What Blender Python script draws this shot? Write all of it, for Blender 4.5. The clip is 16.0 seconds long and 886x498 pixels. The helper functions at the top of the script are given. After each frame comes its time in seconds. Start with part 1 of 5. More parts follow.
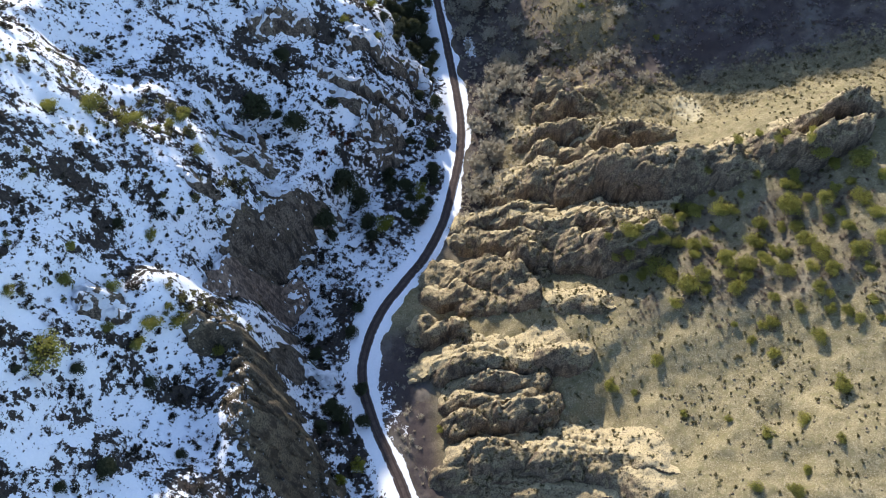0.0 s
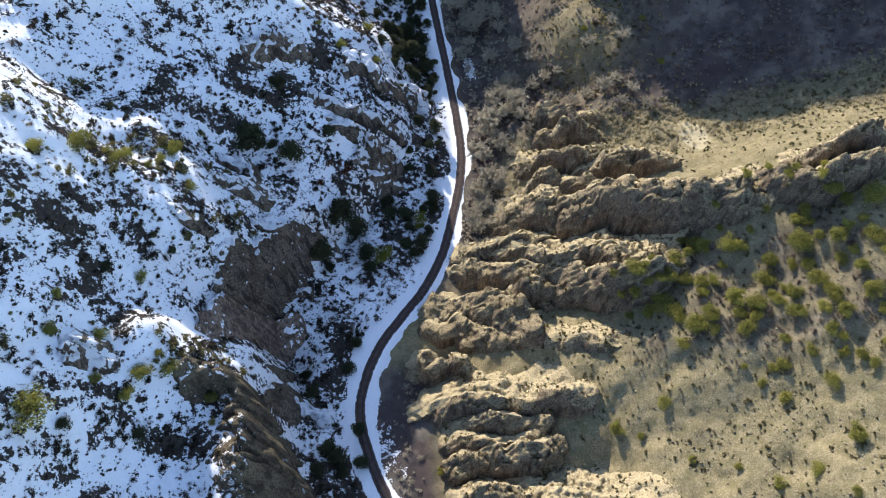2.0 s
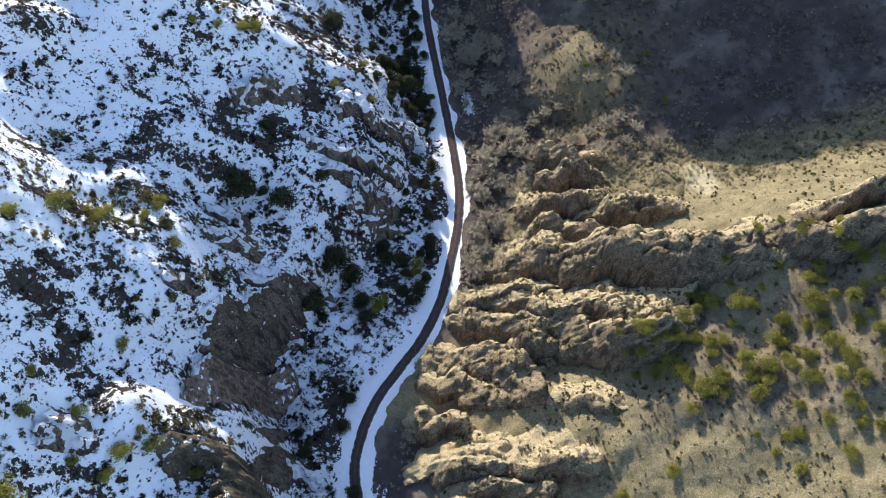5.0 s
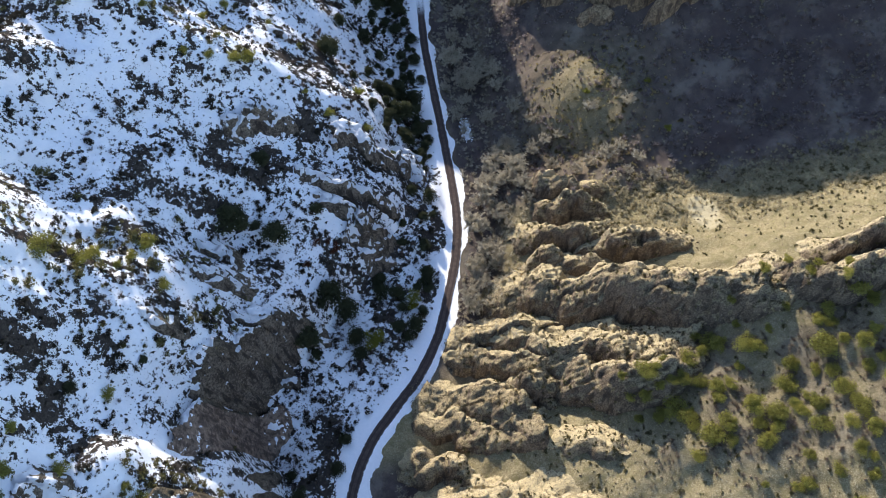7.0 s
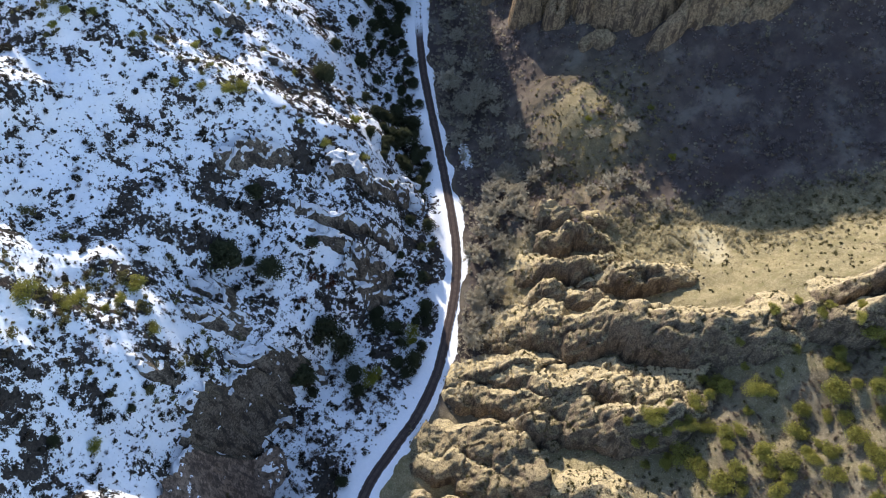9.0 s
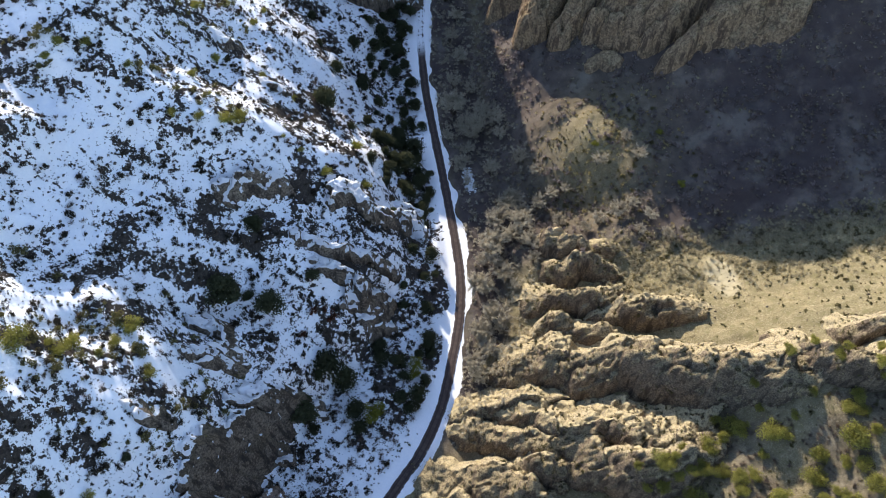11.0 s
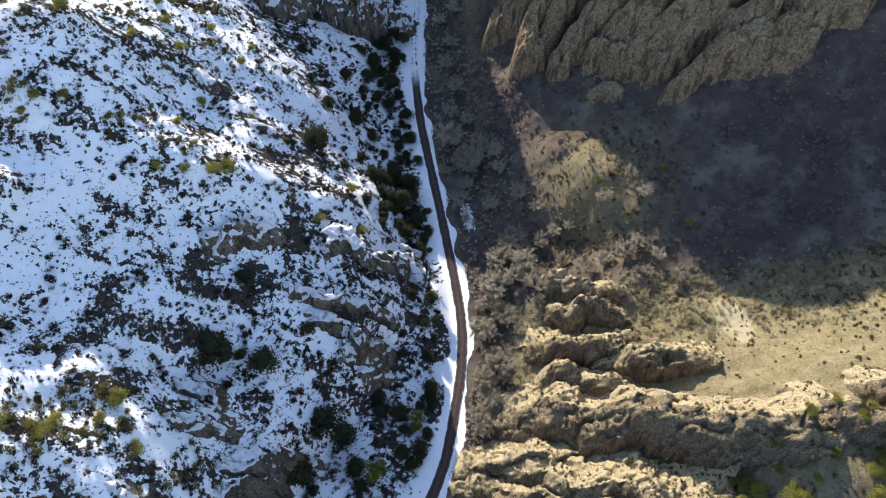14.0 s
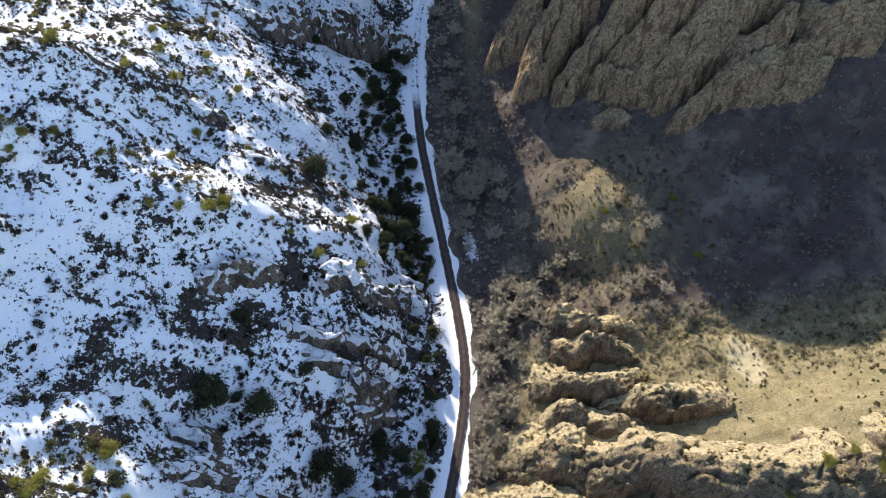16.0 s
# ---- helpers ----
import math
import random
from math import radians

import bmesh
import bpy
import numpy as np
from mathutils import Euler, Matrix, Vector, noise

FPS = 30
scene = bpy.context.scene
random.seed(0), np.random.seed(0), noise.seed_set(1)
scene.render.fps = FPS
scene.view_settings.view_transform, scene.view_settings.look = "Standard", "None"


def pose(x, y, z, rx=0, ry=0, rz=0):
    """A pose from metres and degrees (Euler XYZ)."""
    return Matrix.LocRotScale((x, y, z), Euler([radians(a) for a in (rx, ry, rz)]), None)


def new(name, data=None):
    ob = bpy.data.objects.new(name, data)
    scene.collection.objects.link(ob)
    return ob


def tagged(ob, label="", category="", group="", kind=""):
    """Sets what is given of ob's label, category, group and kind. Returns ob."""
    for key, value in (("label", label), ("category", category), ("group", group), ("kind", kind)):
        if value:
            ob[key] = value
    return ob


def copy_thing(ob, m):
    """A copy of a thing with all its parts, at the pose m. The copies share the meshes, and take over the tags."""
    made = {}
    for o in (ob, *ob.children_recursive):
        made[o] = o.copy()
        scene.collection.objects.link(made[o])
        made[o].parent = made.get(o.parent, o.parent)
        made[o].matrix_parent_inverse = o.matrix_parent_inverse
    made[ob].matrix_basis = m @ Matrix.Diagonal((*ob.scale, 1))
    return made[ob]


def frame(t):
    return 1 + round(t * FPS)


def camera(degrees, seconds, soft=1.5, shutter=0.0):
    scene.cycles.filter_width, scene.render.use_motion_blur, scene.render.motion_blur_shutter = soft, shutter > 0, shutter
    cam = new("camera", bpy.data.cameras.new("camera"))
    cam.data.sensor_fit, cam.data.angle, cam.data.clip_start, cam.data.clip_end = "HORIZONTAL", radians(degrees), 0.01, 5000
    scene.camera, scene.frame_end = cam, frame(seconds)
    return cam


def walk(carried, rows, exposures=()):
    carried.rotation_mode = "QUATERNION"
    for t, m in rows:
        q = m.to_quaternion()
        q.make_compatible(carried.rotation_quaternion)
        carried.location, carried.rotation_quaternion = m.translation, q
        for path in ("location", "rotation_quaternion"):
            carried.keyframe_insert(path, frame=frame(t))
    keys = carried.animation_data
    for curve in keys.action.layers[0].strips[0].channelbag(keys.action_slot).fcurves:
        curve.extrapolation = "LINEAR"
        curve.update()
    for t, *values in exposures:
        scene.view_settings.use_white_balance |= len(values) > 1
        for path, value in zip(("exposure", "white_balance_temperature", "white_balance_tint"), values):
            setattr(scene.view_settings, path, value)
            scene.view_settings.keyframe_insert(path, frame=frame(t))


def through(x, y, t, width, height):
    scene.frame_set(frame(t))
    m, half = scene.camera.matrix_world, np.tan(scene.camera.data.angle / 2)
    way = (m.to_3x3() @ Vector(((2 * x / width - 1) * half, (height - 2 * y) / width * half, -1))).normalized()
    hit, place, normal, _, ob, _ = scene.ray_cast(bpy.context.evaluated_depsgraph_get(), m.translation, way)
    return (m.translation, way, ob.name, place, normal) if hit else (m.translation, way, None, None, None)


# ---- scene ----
cam = camera(61.5, 16.0, soft=0.6)
METRES, EYE, TILT, LEAN, TURN = 100.0, 232.0, -152.8765, 20.2222, -36.6120
ROWS = [
    (0.0, 0.0, 0.0, 0.0, -41.11, 88.36, -1.43),
    (0.5, -0.0175, -0.0202, 0.0178, -41.07, 88.38, -1.43),
    (1.0, -0.0368, -0.039, 0.0355, -41.04, 88.37, -1.39),
    (1.5, -0.0558, -0.0606, 0.0541, -41.01, 88.37, -1.41),
    (2.0, -0.0744, -0.0803, 0.0717, -40.98, 88.39, -1.39),
    (2.5, -0.0925, -0.1005, 0.0892, -40.94, 88.43, -1.39),
    (3.0, -0.1106, -0.1194, 0.1065, -40.91, 88.48, -1.34),
    (3.5, -0.1282, -0.1394, 0.1237, -40.87, 88.47, -1.32),
    (4.0, -0.1453, -0.1601, 0.1412, -40.85, 88.48, -1.31),
    (6.5, -0.2309, -0.2597, 0.2266, -40.8, 88.72, -1.12),
    (7.0, -0.2473, -0.2792, 0.2435, -40.78, 88.8, -1.09),
    (7.5, -0.2643, -0.2984, 0.2602, -40.79, 88.86, -1.05),
    (8.0, -0.2813, -0.3176, 0.2774, -40.78, 88.93, -1.02),
    (8.5, -0.2985, -0.3364, 0.294, -40.76, 88.99, -1.0),
    (9.0, -0.3161, -0.3539, 0.3109, -40.74, 89.07, -0.98),
    (11.5, -0.4088, -0.4403, 0.3928, -40.55, 89.11, -1.06),
    (12.0, -0.4282, -0.4577, 0.4096, -40.51, 89.09, -1.06),
    (12.5, -0.4475, -0.4759, 0.4265, -40.47, 89.06, -1.08),
    (13.0, -0.4668, -0.4944, 0.4442, -40.03, 89.02, -0.87),
    (13.5, -0.4846, -0.5115, 0.461, -39.52, 89.0, -0.63),
    (14.0, -0.5039, -0.5303, 0.4784, -39.5, 89.0, -0.62),
    (14.5, -0.5224, -0.5491, 0.4962, -39.48, 89.0, -0.63),
    (15.0, -0.5408, -0.5683, 0.5138, -39.47, 89.04, -0.63),
    (15.5, -0.5581, -0.5868, 0.5312, -39.46, 89.11, -0.63),
    (16.0, -0.5761, -0.6048, 0.5484, -39.43, 89.17, -0.62),
]
walk(cam, [(t, pose(0, 0, EYE, TILT, LEAN, TURN) @ pose(METRES * x, METRES * y, METRES * z, 90 + pitch, roll, yaw)) for t, x, y, z, yaw, pitch, roll in ROWS],
     [(0.0, 1.30, 6450, 12), (16.0, 1.32, 6850, 12)])

# ---- light ----
SUN_TURN, SUN_HEIGHT = 23.9, 23.9          # degrees to the left of the valley's line, and above the horizon
world = bpy.data.worlds.new("sky")
scene.world = world
world.use_nodes = True
sky = world.node_tree.nodes.new("ShaderNodeTexSky")
sky.sky_type, sky.sun_disc = "NISHITA", False
sky.sun_elevation, sky.sun_rotation = radians(SUN_HEIGHT), radians(360 - SUN_TURN)
sky.altitude, sky.ozone_density = 1800, 1.0
world.node_tree.nodes["Background"].inputs["Strength"].default_value = 0.15
world.node_tree.links.new(sky.outputs["Color"], world.node_tree.nodes["Background"].inputs["Color"])
sun = new("sun", bpy.data.lights.new("sun", "SUN"))
sun.data.energy, sun.data.angle, sun.data.color = 3.2, radians(0.6), (1.0, 0.925, 0.80)
sun.matrix_world = pose(0, 0, 0, 0, 0, SUN_TURN) @ pose(0, 0, 300, -(90 - SUN_HEIGHT), 0, 0)

# ---- materials ----
def material(name, rough=0.9, specular=0.2):
    m = bpy.data.materials.new(name)
    m.use_nodes = True
    b = m.node_tree.nodes["Principled BSDF"]
    b.inputs["Roughness"].default_value = rough
    b.inputs["Specular IOR Level"].default_value = specular
    return m


class Nodes:
    """Short names for the nodes of one material."""

    def __init__(self, m):
        self.m, self.t = m, m.node_tree
        self.bsdf = self.t.nodes["Principled BSDF"]
        self.geo = self.t.nodes.new("ShaderNodeNewGeometry")

    def put(self, socket, value):
        if isinstance(value, bpy.types.NodeSocket):
            self.t.links.new(value, socket)
        elif isinstance(value, (tuple, list)) and socket.type == "RGBA":
            socket.default_value = (*value[:3], 1)
        else:
            socket.default_value = value

    def noise(self, scale, detail=3.0, rough=0.55, stretch=(1, 1, 1), where=None):
        mapping = self.t.nodes.new("ShaderNodeVectorMath")
        mapping.operation = "MULTIPLY"
        self.put(mapping.inputs[0], where or self.geo.outputs["Position"])
        mapping.inputs[1].default_value = stretch
        n = self.t.nodes.new("ShaderNodeTexNoise")
        self.t.links.new(mapping.outputs[0], n.inputs["Vector"])
        n.inputs["Scale"].default_value, n.inputs["Detail"].default_value, n.inputs["Roughness"].default_value = scale, detail, rough
        return n.outputs["Fac"]

    def math(self, op, a, b=0.0, c=0.0):
        n = self.t.nodes.new("ShaderNodeMath")
        n.operation = op
        for k, v in enumerate((a, b, c)):
            self.put(n.inputs[k], v)
        return n.outputs[0]

    def step(self, value, lo, hi, low=0.0, high=1.0):
        n = self.t.nodes.new("ShaderNodeMapRange")
        n.interpolation_type = "SMOOTHSTEP"
        for k, v in enumerate((value, lo, hi, low, high)):
            self.put(n.inputs[k], v)
        return n.outputs[0]

    def mix(self, fac, a, b, blend="MIX"):
        n = self.t.nodes.new("ShaderNodeMix")
        n.data_type, n.blend_type = "RGBA", blend
        self.put(n.inputs[0], fac)
        self.put(n.inputs[6], a)
        self.put(n.inputs[7], b)
        return n.outputs[2]

    def attr(self, name):
        n = self.t.nodes.new("ShaderNodeAttribute")
        n.attribute_name = name
        return n.outputs["Fac"]

    def bump(self, height, strength, distance):
        n = self.t.nodes.new("ShaderNodeBump")
        n.inputs["Strength"].default_value, n.inputs["Distance"].default_value = strength, distance
        self.t.links.new(height, n.inputs["Height"])
        self.t.links.new(n.outputs["Normal"], self.bsdf.inputs["Normal"])

    def colour(self, value):
        self.put(self.bsdf.inputs["Base Color"], value)


SNOW = (0.90, 0.91, 0.94)


def ground_material():
    m = material("ground_snow_and_dry_soil", 0.95, 0.1)
    n = Nodes(m)
    mid, small, fine = n.noise(0.28, 4, 0.6), n.noise(1.1, 5, 0.72), n.noise(5.0, 3, 0.7)
    # dry slope: pale gravelly soil with straw-coloured grass
    dry = n.mix(n.step(mid, 0.38, 0.62), (0.265, 0.218, 0.122), (0.18, 0.15, 0.078))
    dry = n.mix(n.step(small, 0.5, 0.72), dry, (0.15, 0.13, 0.065))
    dry = n.mix(n.step(fine, 0.55, 0.75), dry, (0.38, 0.325, 0.215))
    dry = n.mix(n.step(n.noise(2.2, 3, 0.7), 0.57, 0.68, 0, 0.7), dry, (0.12, 0.10, 0.06))
    gravel = n.noise(2.4, 6, 0.85)
    dry = n.mix(n.step(gravel, 0.52, 0.60, 0, 0.75), dry, (0.11, 0.09, 0.055))
    dry = n.mix(n.step(gravel, 0.40, 0.47, 0.75, 0), dry, (0.39, 0.34, 0.235))
    dry = n.mix(n.step(n.noise(0.5, 4, 0.7), 0.52, 0.62, 0, 0.75), dry, (0.17, 0.15, 0.075))
    # brushy hollow: leaf litter and grey twigs, darkened and purpled for the hollow's shade
    shaded_litter = n.mix(n.step(mid, 0.35, 0.65), (0.108, 0.088, 0.090), (0.056, 0.045, 0.050))
    shaded_litter = n.mix(n.step(small, 0.48, 0.7), shaded_litter, (0.135, 0.112, 0.08))
    shaded_litter = n.mix(n.step(fine, 0.5, 0.7, 0, 0.6), shaded_litter, (0.034, 0.027, 0.024))
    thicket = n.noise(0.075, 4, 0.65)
    shaded_litter = n.mix(n.step(thicket, 0.44, 0.56, 0.75, 0), shaded_litter, (0.046, 0.035, 0.043))
    shaded_litter = n.mix(n.step(thicket, 0.54, 0.66, 0, 0.6), shaded_litter, (0.165, 0.148, 0.132))
    # bare soil under the snow
    soil = n.mix(n.step(small, 0.4, 0.65), (0.034, 0.029, 0.027), (0.07, 0.058, 0.047))
    soil = n.mix(n.step(fine, 0.52, 0.72, 0, 0.35), soil, (0.17, 0.143, 0.10))
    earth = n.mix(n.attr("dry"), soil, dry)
    earth = n.mix(n.attr("shaded_litter"), earth, shaded_litter)
    pale = n.step(n.math("ADD", n.attr("pale"), n.math("MULTIPLY", mid, 0.5)), 0.62, 0.85)
    earth = n.mix(pale, earth, (0.38, 0.33, 0.215))
    # snow lies in patches whose edge follows tufts and stones
    blob, speck = n.noise(0.62, 2.5, 0.55), n.noise(1.9, 2, 0.6)
    cover = n.math("ADD", n.attr("snow"), n.math("MULTIPLY", n.math("SUBTRACT", blob, 0.5), 0.8))
    cover = n.math("ADD", cover, n.math("MULTIPLY", n.math("SUBTRACT", speck, 0.5), 0.42))
    cover = n.math("ADD", cover, n.math("MULTIPLY", n.math("SUBTRACT", fine, 0.5), 0.2))
    mask = n.step(cover, 0.46, 0.53)
    snow = n.mix(n.step(small, 0.3, 0.7), SNOW, (0.84, 0.86, 0.90))
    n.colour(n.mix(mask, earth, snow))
    n.put(n.bsdf.inputs["Roughness"], n.step(mask, 0, 1, 0.95, 0.6))
    height = n.math("ADD", n.math("MULTIPLY", small, 0.5), n.math("MULTIPLY", fine, 0.3))
    height = n.math("ADD", height, n.math("MULTIPLY", mask, 0.25))
    n.bump(height, 0.75, 0.5)
    return m


def rock_material(name, light, dark, stain, snow=0.0, mantle=0.5, coarse=1.9, rough=0.9):
    m = material(name, 0.92, 0.15)
    n = Nodes(m)
    mid, small, fine = n.noise(0.16, 4, 0.6), n.noise(0.8, 5, 0.65), n.noise(4.5, 4, 0.7)
    c = n.mix(n.step(mid, 0.36, 0.64), light, dark)
    c = n.mix(n.step(small, 0.52, 0.72, 0, 0.6), c, stain)
    c = n.mix(n.step(fine, 0.54, 0.7, 0, 0.6), c, tuple(v * 1.25 for v in light))
    grit = n.noise(coarse, 6, 0.82)
    c = n.mix(n.step(grit, 0.505, 0.57, 0, 0.8), c, tuple(v * 0.42 for v in dark))
    c = n.mix(n.step(grit, 0.40, 0.465, 0.75, 0), c, tuple(v * 1.5 for v in light))
    # streaks that run down the steep faces
    streak = n.noise(0.55, 3, 0.55, (1.0, 1.0, 0.14))
    split = n.t.nodes.new("ShaderNodeSeparateXYZ")
    n.t.links.new(n.geo.outputs["Normal"], split.inputs[0])
    steep = n.step(split.outputs["Z"], 0.25, 0.65, 1, 0)
    c = n.mix(n.math("MULTIPLY", steep, n.step(streak, 0.50, 0.62, 0, 0.8)), c, stain)
    level = n.step(split.outputs["Z"], 0.45, 0.75)
    if snow > 0:
        lies = n.step(n.math("ADD", n.math("MULTIPLY", n.noise(0.45, 3, 0.6), 1.2), n.math("MULTIPLY", small, 0.4)), 1.0 - snow * 0.4, 1.04 - snow * 0.4)
        held = n.math("ADD", n.math("MULTIPLY", n.step(split.outputs["Z"], 0.35, 0.75), lies), n.math("MULTIPLY", n.math("SUBTRACT", n.noise(1.6, 4, 0.7), 0.5), 1.6))
        c = n.mix(n.step(held, 0.5, 0.58), c, SNOW)
    else:
        c = n.mix(n.math("MULTIPLY", level, n.step(grit, 0.47, 0.56, mantle, mantle * 0.2)), c, (0.46, 0.375, 0.215))
    n.colour(c)
    n.bump(n.math("ADD", n.math("MULTIPLY", small, 0.5), n.math("MULTIPLY", grit, 1.0)), rough, 1.0)
    return m


def leaf_material(name, light, dark, through=0.42):
    m = material(name, 0.8, 0.15)
    n = Nodes(m)
    info = n.t.nodes.new("ShaderNodeObjectInfo")
    own = n.math("ADD", n.math("MULTIPLY", n.geo.outputs["Random Per Island"], 0.6), n.math("MULTIPLY", info.outputs["Random"], 0.4))
    c = n.mix(own, dark, light)
    c = n.mix(n.step(n.noise(3.0, 2), 0.5, 0.7, 0, 0.5), c, tuple(v * 0.6 for v in dark))
    n.colour(c)
    if through > 0:
        glow = n.t.nodes.new("ShaderNodeBsdfTranslucent")
        n.put(glow.inputs["Color"], c)
        both = n.t.nodes.new("ShaderNodeMixShader")
        both.inputs[0].default_value = through
        n.t.links.new(n.bsdf.outputs[0], both.inputs[1])
        n.t.links.new(glow.outputs[0], both.inputs[2])
        n.t.links.new(both.outputs[0], n.t.nodes["Material Output"].inputs["Surface"])
    return m


def road_material():
    m = material("road_packed_dirt", 0.9, 0.15)
    n = Nodes(m)
    small, fine = n.noise(0.8, 4, 0.6), n.noise(5.0, 3, 0.6)
    across = n.math("ABSOLUTE", n.attr("across"))
    c = n.mix(n.step(small, 0.35, 0.65), (0.062, 0.045, 0.041), (0.09, 0.068, 0.06))
    track = n.step(n.math("ABSOLUTE", n.math("SUBTRACT", across, 0.42)), 0.08, 0.2, 1, 0)
    c = n.mix(n.math("MULTIPLY", track, 0.65), c, (0.035, 0.027, 0.026))
    c = n.mix(n.step(fine, 0.6, 0.75, 0, 0.4), c, (0.17, 0.14, 0.12))
    edge = n.math("ADD", across, n.math("MULTIPLY", n.math("SUBTRACT", small, 0.5), 0.8))
    cover = n.math("MAXIMUM", n.step(edge, 0.78, 0.92), n.math("MULTIPLY", n.attr("snowed"), n.step(n.math("SUBTRACT", small, n.math("MULTIPLY", track, 0.10)), 0.30, 0.42)))
    n.colour(n.mix(cover, c, (0.80, 0.82, 0.86)))
    n.bump(n.math("ADD", n.math("MULTIPLY", fine, 0.4), n.math("MULTIPLY", cover, 0.4)), 0.6, 0.2)
    return m


GROUND = ground_material()
ROADWAY = road_material()
# tan ribs: face colour darkened for its shade, soil-covered back lightened as sunlit
ROCK_DRY_SHADED = rock_material("rock_tan_conglomerate_shaded", (0.275, 0.215, 0.15), (0.17, 0.132, 0.095), (0.07, 0.054, 0.042), 0.0, 0.75)
ROCK_DRY_SUNLIT = rock_material("rock_tan_sunlit_with_soil_and_grass", (0.43, 0.36, 0.235), (0.31, 0.255, 0.165), (0.14, 0.11, 0.07), 0.0, 0.9, 1.9, 0.45)
ROCK_CLIFF = rock_material("rock_buff_sandstone", (0.36, 0.255, 0.155), (0.25, 0.18, 0.112), (0.085, 0.06, 0.045), 0.0, 0.3, 1.1)
ROCK_SNOWY = rock_material("rock_grey_brown_with_snow", (0.24, 0.195, 0.15), (0.11, 0.088, 0.068), (0.04, 0.032, 0.028), 1.1, 0.5, 1.4, 0.9)
ROCK_SNOWY_BACK = rock_material("rock_grey_brown_under_snow", (0.18, 0.145, 0.104), (0.10, 0.082, 0.06), (0.05, 0.04, 0.033), 1.3, 0.5, 1.9, 0.7)
ROCK_SLAB = rock_material("rock_smooth_brown_slab", (0.25, 0.18, 0.135), (0.15, 0.11, 0.085), (0.06, 0.045, 0.038), 0.3, 0.5, 0.7, 0.5)
ROCK_CREST = rock_material("rock_tan_crest_with_little_snow", (0.21, 0.17, 0.112), (0.12, 0.098, 0.07), (0.05, 0.041, 0.033), 0.35)
LEAF_OLIVE = leaf_material("juniper_olive_foliage", (0.43, 0.40, 0.10), (0.15, 0.15, 0.042))
LEAF_DULL = leaf_material("crest_bush_foliage", (0.24, 0.215, 0.09), (0.09, 0.082, 0.04))
LEAF_BRIGHT = leaf_material("juniper_yellow_green_foliage", (0.32, 0.31, 0.05), (0.16, 0.165, 0.03))
LEAF_DARK = leaf_material("conifer_dark_foliage", (0.10, 0.108, 0.055), (0.044, 0.05, 0.029))
LEAF_SHRUB = leaf_material("winter_shrub_foliage", (0.085, 0.073, 0.05), (0.025, 0.023, 0.021))
LEAF_SAGE = leaf_material("sage_scrub_foliage", (0.17, 0.15, 0.07), (0.075, 0.068, 0.033))
BARK = leaf_material("bark_grey_brown", (0.14, 0.11, 0.085), (0.07, 0.055, 0.045), 0.0)
TWIG_GREY = leaf_material("bare_twigs_grey", (0.62, 0.57, 0.45), (0.36, 0.32, 0.25))
TWIG_BROWN = leaf_material("bare_twigs_brown", (0.22, 0.174, 0.144), (0.10, 0.077, 0.068))
TWIG_MAUVE = leaf_material("bare_scrub_mauve", (0.42, 0.37, 0.35), (0.20, 0.165, 0.165))
TWIG_RED = leaf_material("dry_leaves_rust", (0.16, 0.06, 0.03), (0.08, 0.035, 0.022))
TWIG_TAN = leaf_material("bare_brush_tan", (0.58, 0.52, 0.36), (0.32, 0.28, 0.19))
STRAW = leaf_material("straw_grass", (0.54, 0.45, 0.22), (0.3, 0.25, 0.12))


# ---- relief of the land ----
def lattice(ix, iy, iz, seed):
    n = (ix * 374761393 + iy * 668265263 + iz * 2147483647 + seed * 974634777) & 0xFFFFFFFF
    n = ((n ^ (n >> 13)) * 1274126177) & 0xFFFFFFFF
    n = ((n ^ (n >> 16)) * 2246822519) & 0xFFFFFFFF
    return (n ^ (n >> 15)) / 4294967295.0 * 2 - 1


def grain(x, y, z=0.0, seed=0):
    """Smooth noise from -1 to 1 on a unit lattice, for whole arrays."""
    x, y, z = np.broadcast_arrays(np.asarray(x, float), np.asarray(y, float), np.asarray(z, float))
    fx, fy, fz = np.floor(x), np.floor(y), np.floor(z)
    ix, iy, iz = fx.astype(np.int64), fy.astype(np.int64), fz.astype(np.int64)
    u, v, w = x - fx, y - fy, z - fz
    u, v, w = (a * a * a * (a * (a * 6 - 15) + 10) for a in (u, v, w))
    out = 0
    for a in (0, 1):
        for b in (0, 1):
            for c in (0, 1):
                out = out + lattice(ix + a, iy + b, iz + c, seed) * (u if a else 1 - u) * (v if b else 1 - v) * (w if c else 1 - w)
    return out


def fbm(x, y, z=0.0, octaves=4, seed=0):
    total, size = 0, 1.0
    for k in range(octaves):
        total = total + size * grain(x * 2 ** k, y * 2 ** k, np.asarray(z) * 2 ** k, seed + k)
        size *= 0.5
    return total


def cells(x, y, z, seed):
    """Squared distance to the nearest of some scattered points, one to each unit cube."""
    fx, fy, fz = (np.floor(a).astype(np.int64) for a in (x, y, z))
    best = np.full(np.shape(x), 9.0)
    for a in (-1, 0, 1):
        for b in (-1, 0, 1):
            for c in (-1, 0, 1):
                i, j, k = fx + a, fy + b, fz + c
                d = [o + 0.5 + 0.42 * lattice(i, j, k, seed + n) - p for n, (o, p) in enumerate(((i, x), (j, y), (k, z)))]
                best = np.minimum(best, d[0] ** 2 + d[1] ** 2 + d[2] ** 2)
    return best


def smooth(a, lo, hi):
    s = np.clip((a - lo) / (hi - lo), 0, 1)
    return s * s * (3 - 2 * s)


